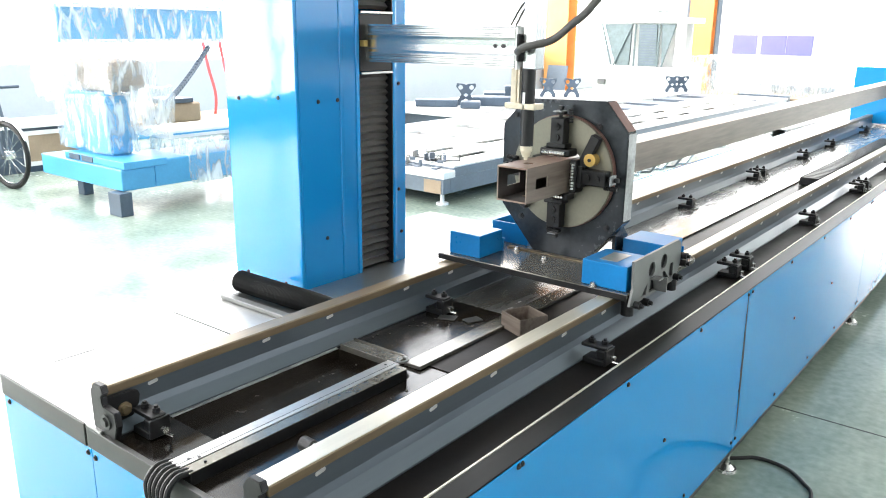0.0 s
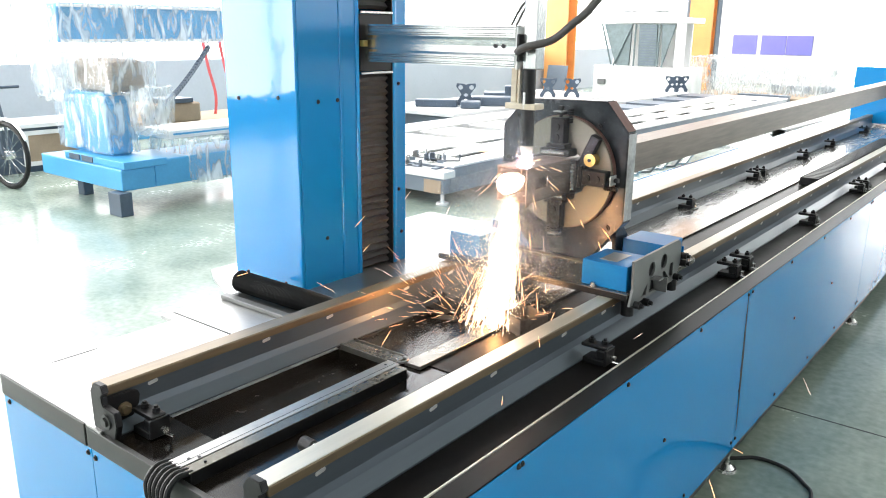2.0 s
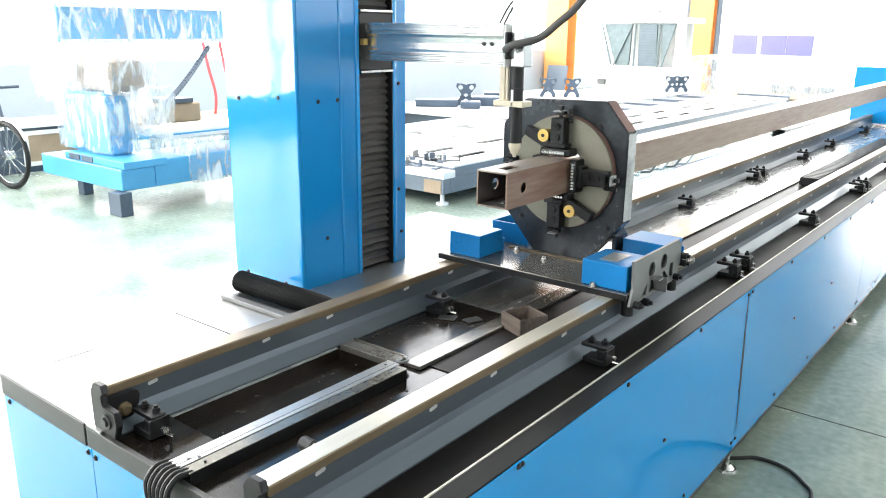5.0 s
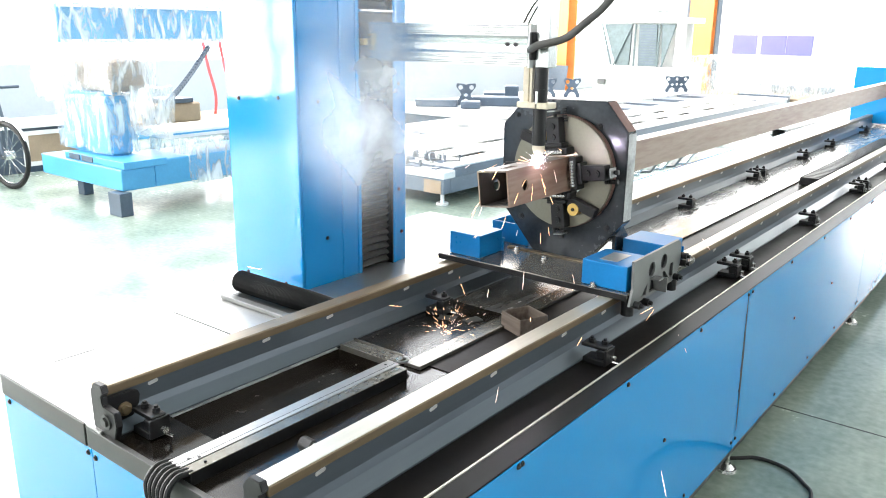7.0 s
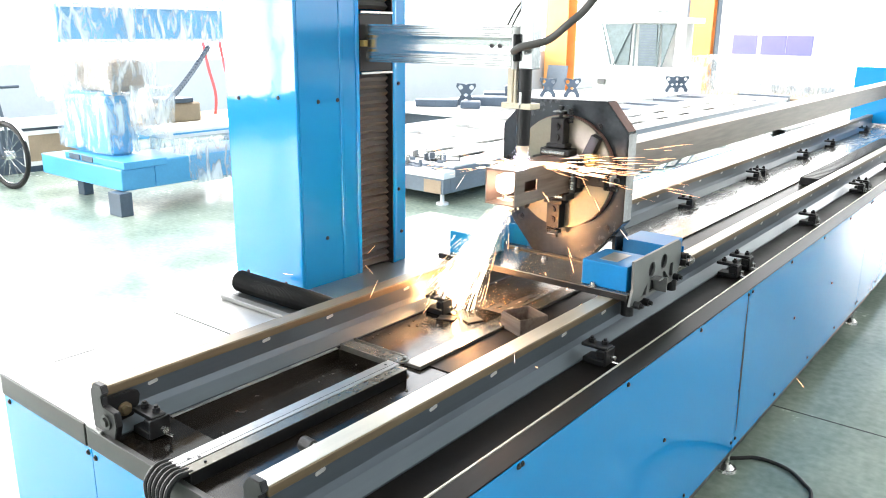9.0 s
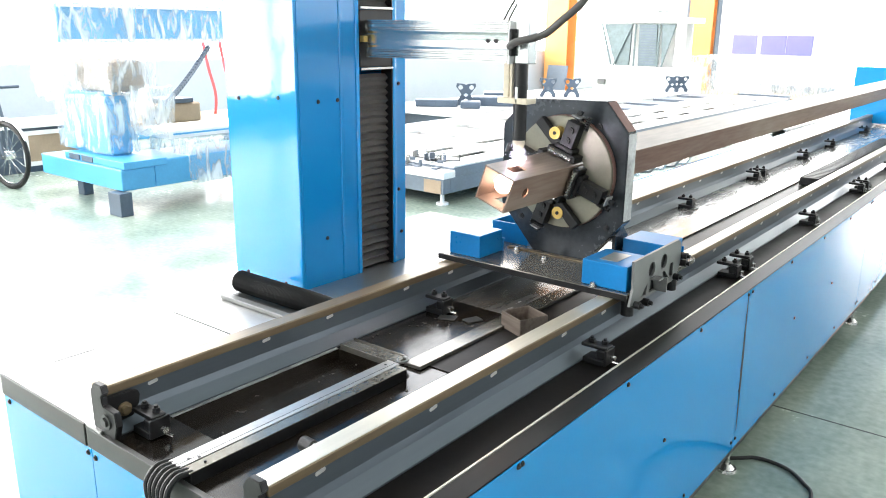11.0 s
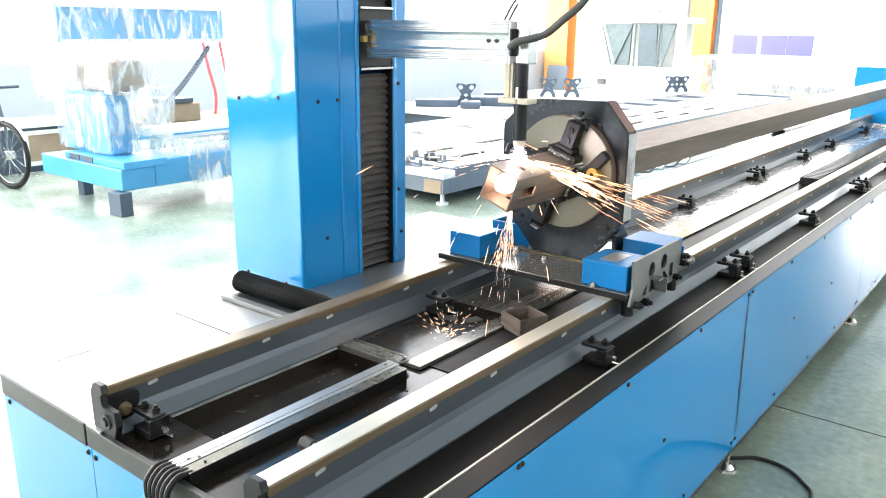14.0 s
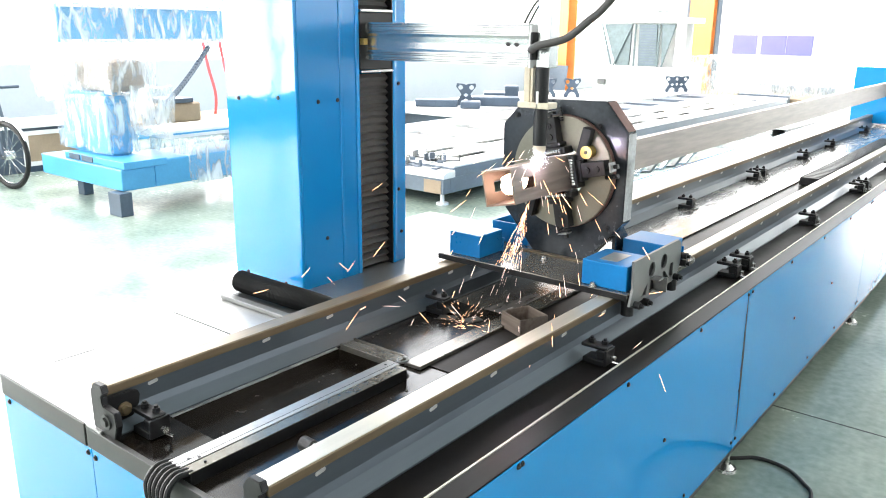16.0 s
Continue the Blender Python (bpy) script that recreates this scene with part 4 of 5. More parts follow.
for i in range(30):
    p = a.lerp(e, i / 29) + Vector((0, 0, -0.06 * math.sin(math.pi * i / 29)))
    m = Matrix.Translation(p) @ (e - a).to_track_quat("Y", "Z").to_matrix().to_4x4()
    if src is None:
        src = part("chain_link", B(-0.02, 0.02, -0.026, 0.022, -0.022, 0.022, bev=0.003), M_DARK, tr, local=m)
    else:
        share("chain_link", src, tr, m)
for k, (y, x) in enumerate(((6.68, -9.5), (6.95, -9.5))):
    st = thing("lashing_strap", "faded red lashing strap hanging from the beam", "strap", group="lashing straps")
    b = bmesh.new()
    p0 = [(x, y - 0.03, 1.50), (x + 0.03, y + 0.02, 1.1), (x + 0.05, y + 0.10, 0.7), (x + 0.02, y + 0.06, 0.28)]
    vs = [(b.verts.new(q), b.verts.new((q[0], q[1] + 0.045, q[2]))) for q in spline(p0, 6)]
    for (p, q), (r, s) in zip(vs, vs[1:]):
        b.faces.new((p, q, s, r))
    ob = part("webbing", b, M_PINK, st)
    so = ob.modifiers.new("thick", "SOLIDIFY")
    so.thickness = 0.004
sb = thing("storage_bench", "low steel bench loaded with brown parts", "bench")
part("bench_top", B(-9.9, -8.9, 5.0, 9.5, 0.42, 0.46, bev=0.005), M_CARD, sb)
part("bench_apron", B(-8.93, -8.90, 5.0, 9.5, 0.30, 0.419), M_BLUE_PALE, sb)
for y in (5.1, 7.2, 9.3):
    part("leg", B(-8.98, -8.92, y, y + 0.06, 0, 0.30), M_DARK, sb)
    part("leg", B(-9.88, -9.82, y, y + 0.06, 0, 0.42), M_DARK, sb)
cb = thing("brown_carton", "brown wrapped carton on the low bench", "carton", (-9.2, 5.75, 0.4605))
part("carton_body", B(-0.3, 0.3, -0.42, 0.42, 0, 0.24, bev=0.03), M_CARD, cb)
part("carton_flap", B(-0.1, 0.32, -0.1, 0.3, 0.241, 0.30, bev=0.01), M_DARK, cb)
dc = thing("tool_cabinet", "dark low tool cabinet with a white-framed opening", "cabinet")
part("cabinet_body", B(-9.9, -9.31, 1.2, 5.0, 0.0, 0.50, bev=0.006), M_DARK, dc)
part("cabinet_top", B(-9.95, -9.27, 1.2, 5.0, 0.505, 0.555, bev=0.006), M_WHITE, dc)
part("door_frame", prism([(4.05, 0.07), (4.9, 0.07), (4.9, 0.47), (4.05, 0.47)], "x", -9.309, -9.29, 0.002, holes=[[(4.12, 0.12), (4.85, 0.12), (4.85, 0.42), (4.12, 0.42)]]), M_WHITE, dc, "white door frame")
part("door_panel", B(-9.3085, -9.302, 4.12, 4.85, 0.12, 0.42), M_CARD, dc)

bike = thing("bicycle", "black bicycle parked beside the tool cabinet", "bicycle", (-8.5, 3.55, 0), rz=9)
for cx in (0.0, -1.05):
    tb = bmesh.new()
    pipe(tb, [(cx + 0.325 * math.cos(q), 0, 0.345 + 0.325 * math.sin(q)) for q in np.linspace(0, 2 * math.pi, 41)], 0.024, 10, caps=False)
    w = part("wheel", tb, M_RUBBER, bike, "black tyre")
    part("rim", pipe(bmesh.new(), [(cx + 0.295 * math.cos(q), 0, 0.345 + 0.295 * math.sin(q)) for q in np.linspace(0, 2 * math.pi, 41)], 0.009, 6, caps=False), M_STEEL, w)
    part("hub", C((cx, -0.05, 0.345), (cx, 0.05, 0.345), 0.045), M_STEEL, w)
    sp_ = bmesh.new()
    for q in range(18):
        cyl(sp_, (cx, 0.02 if q % 2 else -0.02, 0.345), (cx + 0.29 * math.cos(q * math.pi / 9), 0, 0.345 + 0.29 * math.sin(q * math.pi / 9)), 0.0018, n=5)
    part("spokes", sp_, M_STEEL, w)
    part("mudguard", pipe(bmesh.new(), [(cx + 0.37 * math.cos(q), 0, 0.345 + 0.37 * math.sin(q)) for q in np.linspace(0.5, 2.6, 18)], 0.016, 8), M_WHITE, bike)
for p, q in (((0, 0.05, 0.345), (-0.12, 0.03, 0.95)), ((0, -0.05, 0.345), (-0.12, -0.03, 0.95)), ((-0.12, 0, 0.9), (-0.6, 0, 0.35)), ((-0.12, 0, 0.8), (-0.7, 0, 0.8)), ((-0.6, 0, 0.35), (-0.72, 0, 0.95)), ((-0.6, 0, 0.35), (-1.05, 0.04, 0.345)), ((-0.12, -0.28, 1.02), (-0.12, 0.28, 1.02)), ((-0.12, 0, 0.9), (-0.12, 0, 1.02))):
    part("frame_tube", C(p, q, 0.016, n=10), M_DARK, bike)
part("saddle", blob(bmesh.new(), (-0.74, 0, 0.97), (0.14, 0.08, 0.04), 3, 0.1, 2), M_RUBBER, bike)

# ---- long welded frame behind the machine ----
fb = thing("frame_bed", "long low welded grey machine frame with white planed top", "machine frame")
part("end_beam", B(-7.25, -4.62, 5.84, 5.95, 0.11, 0.26, bev=0.006), M_FRAME, fb)
part("side_beam", B(-4.74, -4.62, 5.951, 17.0, 0.11, 0.26, bev=0.006), M_FRAME, fb)
part("side_beam", B(-7.25, -7.13, 5.951, 17.0, 0.11, 0.26, bev=0.006), M_FRAME, fb)
part("open_end", B(-4.86, -4.65, 5.834, 5.8395, 0.112, 0.24), M_CARD, fb, "brown open end of the beam")
part("end_rail", B(-7.25, -4.60, 5.82, 6.0, 0.262, 0.33, bev=0.005), M_FRAMETOP, fb, "white planed rail")
cuts = [[(x, y + 0.42), (x + 0.13, y + 0.42), (x + 0.13, y + 1.02), (x, y + 1.02)] for y in (6.0, 7.0, 7.95, 9.0, 10.0, 10.9, 11.8, 12.9, 14.0, 15.2) for x in (-5.45, -5.02)]
part("top_plate", prism([(-5.9, 6.0), (-4.62, 6.0), (-4.62, 17.0), (-5.9, 17.0)], "z", 0.352, 0.37, holes=cuts), M_FRAMETOP, fb, "white planed plate with long slots")
for x in (-5.899, -4.641):
    part("plate_wall", B(x, x + 0.02, 6.02, 17.0, 0.262, 0.3515), M_FRAME, fb)
part("plate_wall", B(-5.899, -4.621, 6.0, 6.019, 0.262, 0.3515), M_FRAME, fb)
for x0, x1 in ((-7.25, -6.7),):
    part("top_rail", B(x0, x1, 6.0, 17.0, 0.262, 0.37, bev=0.005), M_FRAMETOP, fb, "white planed rail")
for i, y in enumerate((6.0, 7.0, 7.95, 9.0, 10.0, 10.9, 11.8, 12.9, 14.0, 15.2, 16.4)):
    for x0, x1 in ((-6.7, -5.9),):
        part("cross_rail", B(x0 + 0.001, x1 - 0.001, y, y + 0.72, 0.25, 0.345, bev=0.005), M_FRAMETOP if i < 5 else M_FRAME, fb)
for x in (-4.68, -5.9, -7.19):
    for y in (5.9, 10.0, 14.0):
        part("foot", cyl(C((x, y, 0), (x, y, 0.02), 0.06), (x, y, 0.02), (x, y, 0.11), 0.02), M_WHITE, fb)
# dark sheet that puts the frame cavity's shade into colour below the slots
part("inner_floor", B(-7.1, -4.76, 6.0, 16.9, 0.12, 0.16), M_JOINT_SHADE, fb)
rnd = random.Random(7)
for i in range(16):
    x, y = rnd.uniform(-5.35, -4.68), 5.88 + rnd.random() * 0.5
    sc = thing("steel_offcut", "small grey steel part lying on the frame", "offcut", (x, y, 0.3705 if y > 6.02 else 0.331), group="steel parts on the frame", rz=rnd.uniform(0, 180))
    part("bent_strip", prism([(-0.08, 0), (0.08, 0), (0.08, 0.07), (0.065, 0.07), (0.065, 0.012), (-0.08, 0.012)], "y", -0.03, 0.03, 0.002), (M_FRAME, M_STEEL, M_GREY)[i % 3], sc)
for i in range(5):
    sc = thing("steel_bracket", "bent bright steel bracket standing on the floor", "bracket", (-3.98 + 0.03 * i, 8.7 + i * 0.29, 0.0), group="brackets on the floor", rz=50)
    part("bent_strip", prism([(-0.13, 0), (0.02, 0), (0.12, 0.13), (0.16, 0.14), (0.16, 0.16), (0.10, 0.155), (0.0, 0.02), (-0.13, 0.02)], "y", -0.05, 0.05, 0.003), (M_STEEL, M_GREY)[i % 2], sc)


def x_stand(x, y, z, s, rz):
    st = thing("tube_stand", "grey laser-cut X-shaped tube stand", "stand", (x, y, z), group="tube stands", rz=rz)
    o = [(-0.16, 0), (-0.10, 0), (-0.06, 0.09), (0, 0.12), (0.06, 0.09), (0.10, 0), (0.16, 0), (0.17, 0.06), (0.08, 0.2), (0.18, 0.34), (0.17, 0.4), (0.04, 0.39), (0, 0.37), (-0.04, 0.39), (-0.17, 0.4), (-0.18, 0.34), (-0.08, 0.2), (-0.17, 0.06)]
    h1 = [(-0.045, 0.19), (0.0, 0.155), (0.045, 0.19), (0.0, 0.225)]
    part("stand_plate", prism([(u * s, v * s) for u, v in o], "y", -0.02, 0.02, 0.003, holes=[[(u * s, v * s) for u, v in h1], circle_pts(-0.1 * s, 0.325 * s, 0.042 * s, 14), circle_pts(0.1 * s, 0.325 * s, 0.042 * s, 14)]), M_DARK, st)
    return st


x_stand(-8.1, 10.82, 0.40, 0.92, 35)
x_stand(-8.0, 13.3, 0.40, 0.9, 35)
x_stand(-7.65, 13.6, 0.40, 0.9, 35)
x_stand(-6.97, 16.75, 0.371, 0.85, 35)
x_stand(-6.85, 16.95, 0.371, 0.85, 35)
lb = thing("low_bench", "low pale bench loaded with dark steel blocks", "bench")
part("bench_top", B(-9.2, -7.4, 9.6, 15.0, 0.34, 0.3995, bev=0.006), M_FRAMETOP, lb)
for y in (9.8, 12.2, 14.7):
    part("trestle", B(-9.1, -7.5, y, y + 0.1, 0, 0.339), M_FRAME, lb)
for i, (x, y, w, d, h) in enumerate(((-8.35, 10.35, 0.35, 0.12, 0.12), (-7.8, 10.55, 0.16, 0.2, 0.11), (-7.75, 11.2, 0.4, 0.2, 0.15), (-8.2, 12.0, 0.3, 0.25, 0.16), (-7.8, 11.75, 0.12, 0.12, 0.3))):
    bl = thing("steel_block", "dark blue-grey steel block on the bench", "steel block", (x, y, 0.40), group="blocks on the bench", rz=35)
    part("block_body", B(-w, w, -d, d, 0, h, bev=0.02), M_DARK, bl)
for i in range(4):
    pl = thing("timber_bar", "grey-brown bar lying on the floor", "bar", (-8.2 + 0.2 * i, 8.2 + 0.3 * i, 0.041), group="bars on the floor", rz=55 + 7 * i)
    part("bar_body", B(-0.9, 0.9, -0.05, 0.05, -0.04, 0.04, bev=0.005), (M_CARD, M_FRAME)[i % 2], pl)

# ---- chiller, columns, cabin at the far end ----
ac = thing("air_chiller", "white air-cooled chiller with V-shaped grey condenser fins", "chiller")
part("lower_cabinet", B(-9.55, -7.25, 18.0, 19.2, 0.0, 0.82, bev=0.02), M_WHITE, ac)
part("end_post", B(-7.5, -7.38, 17.99, 18.3, 0.821, 1.819, bev=0.01), M_WHITE, ac)
part("top_deck", B(-9.5, -7.3, 17.98, 19.2, 1.82, 1.95, bev=0.02), M_WHITE, ac)
for x in (-9.0, -8.2):
    part("fan_shroud", C((x, 18.5, 1.95), (x, 18.5, 2.08), 0.3, n=28), M_WHITE, ac)
    part("fan_grille", C((x, 18.5, 2.081), (x, 18.5, 2.10), 0.27, n=28), M_GREY, ac)
for pts in ([(-9.0, 0.84), (-8.66, 0.84), (-8.64, 1.80), (-9.36, 1.80)], [(-8.42, 0.84), (-7.95, 0.84), (-8.0, 1.80), (-8.45, 1.80)], [(-7.83, 0.90), (-7.54, 1.8), (-7.89, 1.80)]):
    pn = part("fin_panel", prism(pts, "y", 18.06, 18.12), M_MESH, ac, "grey condenser fin panel")
    xa, xb = min(p[0] for p in pts), max(p[0] for p in pts)
    if len(pts) == 4 and pts[0][0] == -8.42:
        for k in range(15):
            part("fin", B(xa + 0.04, xb - 0.04, 18.045, 18.058, 0.87 + k * 0.062, 0.90 + k * 0.062), M_FRAME, pn)
for a, b in (((-9.4, 1.8), (-9.1, 0.83)), ((-8.6, 1.8), (-9.05, 0.83)), ((-8.52, 1.8), (-8.52, 0.83)), ((-7.92, 1.8), (-7.92, 0.83)), ((-7.54, 1.8), (-7.82, 0.83))):
    part("strut", C((a[0], 18.03, a[1]), (b[0], 18.03, b[1]), 0.022, n=8), M_MESH, ac)
part("back_sheet", B(-9.4, -7.4, 18.7, 18.75, 0.821, 1.819), M_WHITE, ac)
part("control_box", B(-9.4, -9.2, 17.93, 17.999, 0.38, 0.5, bev=0.01), M_GREY, ac)


def hall_column(x, y, w):
    c = thing("steel_column", "orange painted steel H-column of the hall", "column", kind="structure", group="hall columns")
    part("flange", B(x - w / 2, x + w / 2, y, y + 0.04, 0, HALL_Z, bev=0.004), M_ORANGE, c)
    part("flange", B(x - w / 2, x + w / 2, y + 0.46, y + 0.5, 0, HALL_Z, bev=0.004), M_ORANGE, c)
    part("web", B(x - 0.02, x + 0.02, y + 0.0405, y + 0.4595, 0, HALL_Z), M_ORANGE, c)
    return c


hall_column(-11.2, 18.9, 0.66)
hall_column(-8.5, 22.0, 0.66)
for k in (-0.42, 0.42):
    dp = thing("down_pipe", "grey drain pipe beside the hall column", "pipe", (-8.5 + k, 22.2, 0), group="drain pipes")
    part("pipe_run", C((0, 0, 0), (0, 0, HALL_Z), 0.07, n=14), M_FRAME, dp)
bd = thing("metal_board", "pale grey sheet leaning on the hall column", "sheet", (-11.0, 18.6, 0))
part("sheet", B(-0.3, 0.3, -0.01, 0.01, 0, 0.75, bev=0.002, m=pose(0, 0, 0.004, -12, 0, 0)), M_FRAME, bd)
cab = thing("site_cabin", "white site cabin with violet-blue windows", "cabin")
part("cabin_body", B(-10.0, -5.9, 27.0, 29.0, 0, 2.5, bev=0.03), M_WHITE, cab)
for x0, x1 in ((-9.28, -8.50), (-8.36, -7.60), (-7.58, -6.80)):
    w = part("window", B(x0, x1, 26.97, 26.999, 0.95, 1.55, bev=0.006), M_VIOLET, cab, "violet-blue window panel")
hp = thing("wrapped_goods", "white film-wrapped goods standing on the floor", "wrapped goods")
wrap_box("film_wrap", -8.0, -6.9, 20.0, 20.9, 0.0, 1.05, 41, 0.09, hp)
wrap_box("film_wrap", -6.8, -5.9, 20.6, 21.6, 0.0, 0.85, 42, 0.09, hp)
wrap_box("film_wrap", -5.8, -4.7, 21.0, 22.0, 0.0, 0.8, 43, 0.09, hp)
part("pallet", B(-8.0, -4.7, 20.1, 21.9, 0.0, 0.12, bev=0.01), M_CARD, hp)
for x, y, l in ((-6.1, 24.0, 1.75), (-6.0, 20.0, 1.2)):
    gb = thing("steel_beam", "grey steel beam lying on the floor", "beam", (x, y, 0.1))
    part("beam_body", B(-l / 2, l / 2, -0.1, 0.1, -0.1, 0.1, bev=0.01), M_FRAME, gb)

ft = thing("square_tube", "bright square steel tube lying on the floor", "tube", (-3.58, 12.9, 0.0), rz=-2.5)
part("tube_shell", prism([(-0.1, 0.0), (0.1, 0.0), (0.1, 0.2), (-0.1, 0.2)], "y", 0, 6.0, 0.004, holes=[[(-0.09, 0.01), (0.09, 0.01), (0.09, 0.19), (-0.09, 0.19)]]), M_GREY, ft)
# ---- arc, molten spray, sparks and their glare: rigid glowing pieces that move ----


def droplets(name, n, shape, size, material, parent, seed):
    """A cloud of n tiny glowing droplets; shape(u) gives the places from an n x 4 array of unit normals and fractions."""
    g = np.random.default_rng(seed)
    c = shape(g.normal(size=(n, 3)), g.random(n))
    r = size * (0.5 + g.random(n))
    tet = np.array([(1, 1, 1), (1, -1, -1), (-1, 1, -1), (-1, -1, 1)]) * 0.6
    v = (c[:, None, :] + tet[None] * r[:, None, None]).reshape(-1, 3)
    k = 4 * np.arange(n)[:, None, None]
    f = (k + np.array([(0, 1, 2), (0, 3, 1), (0, 2, 3), (1, 3, 2)])[None]).reshape(-1, 3)
    me = bpy.data.meshes.new(name)
    me.from_pydata(v.tolist(), [], f.tolist())
    me.materials.append(material)
    ob = new(name, me)
    ob.parent = parent
    return tagged(ob, kind="stuff")


G_ARC = glow("white violet arc", (0.90, 0.80, 1.0), 190.0)
G_INNER = glow("hot spray and lit bore", (1.0, 0.60, 0.42), 30.0)
G_GLARE = glow("violet arc glare", (0.86, 0.78, 1.0), 12.0)
G_HOT = glow("white hot metal", (1.0, 0.76, 0.50), 16.0)
G_CORE = glow("white hot core", (1.0, 0.40, 0.12), 360.0)
G_JET_END = glow("added jet end light", (1.0, 0.42, 0.13), 110.0)
G_PLUME = glow("white hot plume core", (1.0, 0.40, 0.12), 520.0)
G_SPARK = glow("orange hot spark", (1.0, 0.52, 0.28), 5.0)
G_PALE = glow("pale hot spark", (1.0, 0.76, 0.66), 2.6)


def streaks(n, length, spread, r, seed, start=0.0, droop=0.0, power=1.0, flat=1.0):
    """Thin streaks flying along +y from the origin within a cone; droop bends their ends down."""
    rg = random.Random(seed)
    bm = bmesh.new()
    for _ in range(n):
        a, q = rg.uniform(0, 2 * math.pi), spread * rg.random() ** power
        d = Vector((math.cos(a) * q, 1.0, math.sin(a) * q * flat)).normalized()
        s = start + length * rg.random() ** 1.3 * 0.85
        l = length * rg.uniform(0.05, 0.22)
        p, e = d * s, d * (s + l)
        p.z -= droop * s * s
        e.z -= droop * (s + l) ** 2
        k = r * rg.uniform(0.5, 1.3)
        side = (e - p).cross(Vector((0.2, 0.1, 1))).normalized() * k
        up = (e - p).normalized().cross(side)
        vs = [bm.verts.new(p + (e - p) * 0.3 + side * math.cos(w) + up * math.sin(w)) for w in (0, 2.1, 4.2)]
        v0, v1 = bm.verts.new(p), bm.verts.new(e)
        for i in range(3):
            bm.faces.new((v0, vs[i], vs[(i + 1) % 3]))
            bm.faces.new((v1, vs[(i + 1) % 3], vs[i]))
    return bm


def plume(bm, length, r0, r1, seed, y0=0.0):
    """An uneven tapering body along +y."""
    n, rows = 12, []
    for i in range(13):
        t = i / 12
        rr = (r0 + (r1 - r0) * t) * math.sin(math.pi * (0.06 + 0.9 * t)) ** 0.5
        rows.append([bm.verts.new((rr * (1 + 0.35 * noise.noise(Vector((math.cos(2 * math.pi * k / n) * 1.5, t * 4, math.sin(2 * math.pi * k / n) * 1.5 + seed)))) * math.cos(2 * math.pi * k / n), y0 + length * t, rr * math.sin(2 * math.pi * k / n))) for k in range(n)])
    for a, b in zip(rows, rows[1:]):
        for k in range(n):
            bm.faces.new((a[k], a[(k + 1) % n], b[(k + 1) % n], b[k]))
    bm.faces.new(rows[0])
    bm.faces.new(rows[-1])
    return bm


REST = pose(-1.45, 3.6, 0.2)  # inside the hollow bed, below the pan

arc = thing("plasma_arc", "blinding white-violet plasma arc at the torch nozzle", "plasma arc", kind="stuff")
part("arc_core", blob(bmesh.new(), (0, -0.004, -0.003), (0.016, 0.016, 0.011), 51, 0.2, 3), G_ARC, arc)
# glowing specks that imitate the glare round the arc
droplets("arc_halo", 3600, lambda u, q: u * (0.006 + 0.010 * q[:, None] ** 2), 0.0004, G_GLARE, arc, 1)

inner = thing("molten_spray", "white-hot molten spray and lit bore glow inside the tube end", "molten spray", kind="stuff")
# spray body widened so its glow also stands in for the lit bore walls
part("hot_core", plume(bmesh.new(), 0.12, 0.016, 0.044, 3, -0.015), G_INNER, inner)
part("hot_streaks", streaks(30, 0.12, 0.4, 0.0007, 5), G_HOT, inner)

jet = thing("spark_jet", "dense white-hot jet of sparks below the tube", "sparks", kind="stuff")
part("jet_core", plume(bmesh.new(), 0.38, 0.004, 0.009, 6), G_CORE, jet)
# glowing blob, added to light the pan and rails where the jet lands
part("jet_foot", blob(bmesh.new(), (0, 0.40, 0), (0.022, 0.03, 0.022), 71, 0.4, 2), G_JET_END, jet)
droplets("jet_cloud", 6500, lambda u, q: np.stack([u[:, 0] * (0.012 + 0.03 * q), 0.46 * q + 0.01 * u[:, 1], u[:, 2] * (0.012 + 0.03 * q)], 1), 0.0009, G_HOT, jet, 3)
part("hot_streaks", streaks(520, 0.46, 0.22, 0.0011, 8, 0.0, power=0.8), G_HOT, jet)
part("orange_streaks", streaks(160, 0.52, 0.34, 0.0009, 9, 0.05), G_SPARK, jet)

blast = thing("spark_blast", "white-hot burst of sparks bouncing off the pan", "sparks", kind="stuff")
part("burst_core", blob(bmesh.new(), (0, 0, 0.03), (0.045, 0.045, 0.03), 61, 0.4, 3), G_PLUME, blast)
# hot droplets, spread wide to imitate the burst's glare too
droplets("burst_cloud", 16000, lambda u, q: np.stack([u[:, 0] * 0.10, u[:, 1] * 0.09, np.clip(np.abs(u[:, 2]) * 0.13, 0, 0.4)], 1), 0.0010, G_HOT, blast, 4)
rg = random.Random(12)
hot, org = bmesh.new(), bmesh.new()
for k in range(9):
    s_ = streaks(44, 0.32, 0.5, 0.0011, 100 + k, 0.01)
    bmesh.ops.transform(s_, matrix=pose(0, 0, 0.01, rg.uniform(8, 60), 0, k * 40 + rg.uniform(-15, 15)), verts=s_.verts[:])
    me = bpy.data.meshes.new("streaks")
    s_.to_mesh(me)
    s_.free()
    (hot if k % 2 else org).from_mesh(me)
    bpy.data.meshes.remove(me)
part("hot_streaks", hot, G_HOT, blast)
part("orange_streaks", org, G_SPARK, blast)


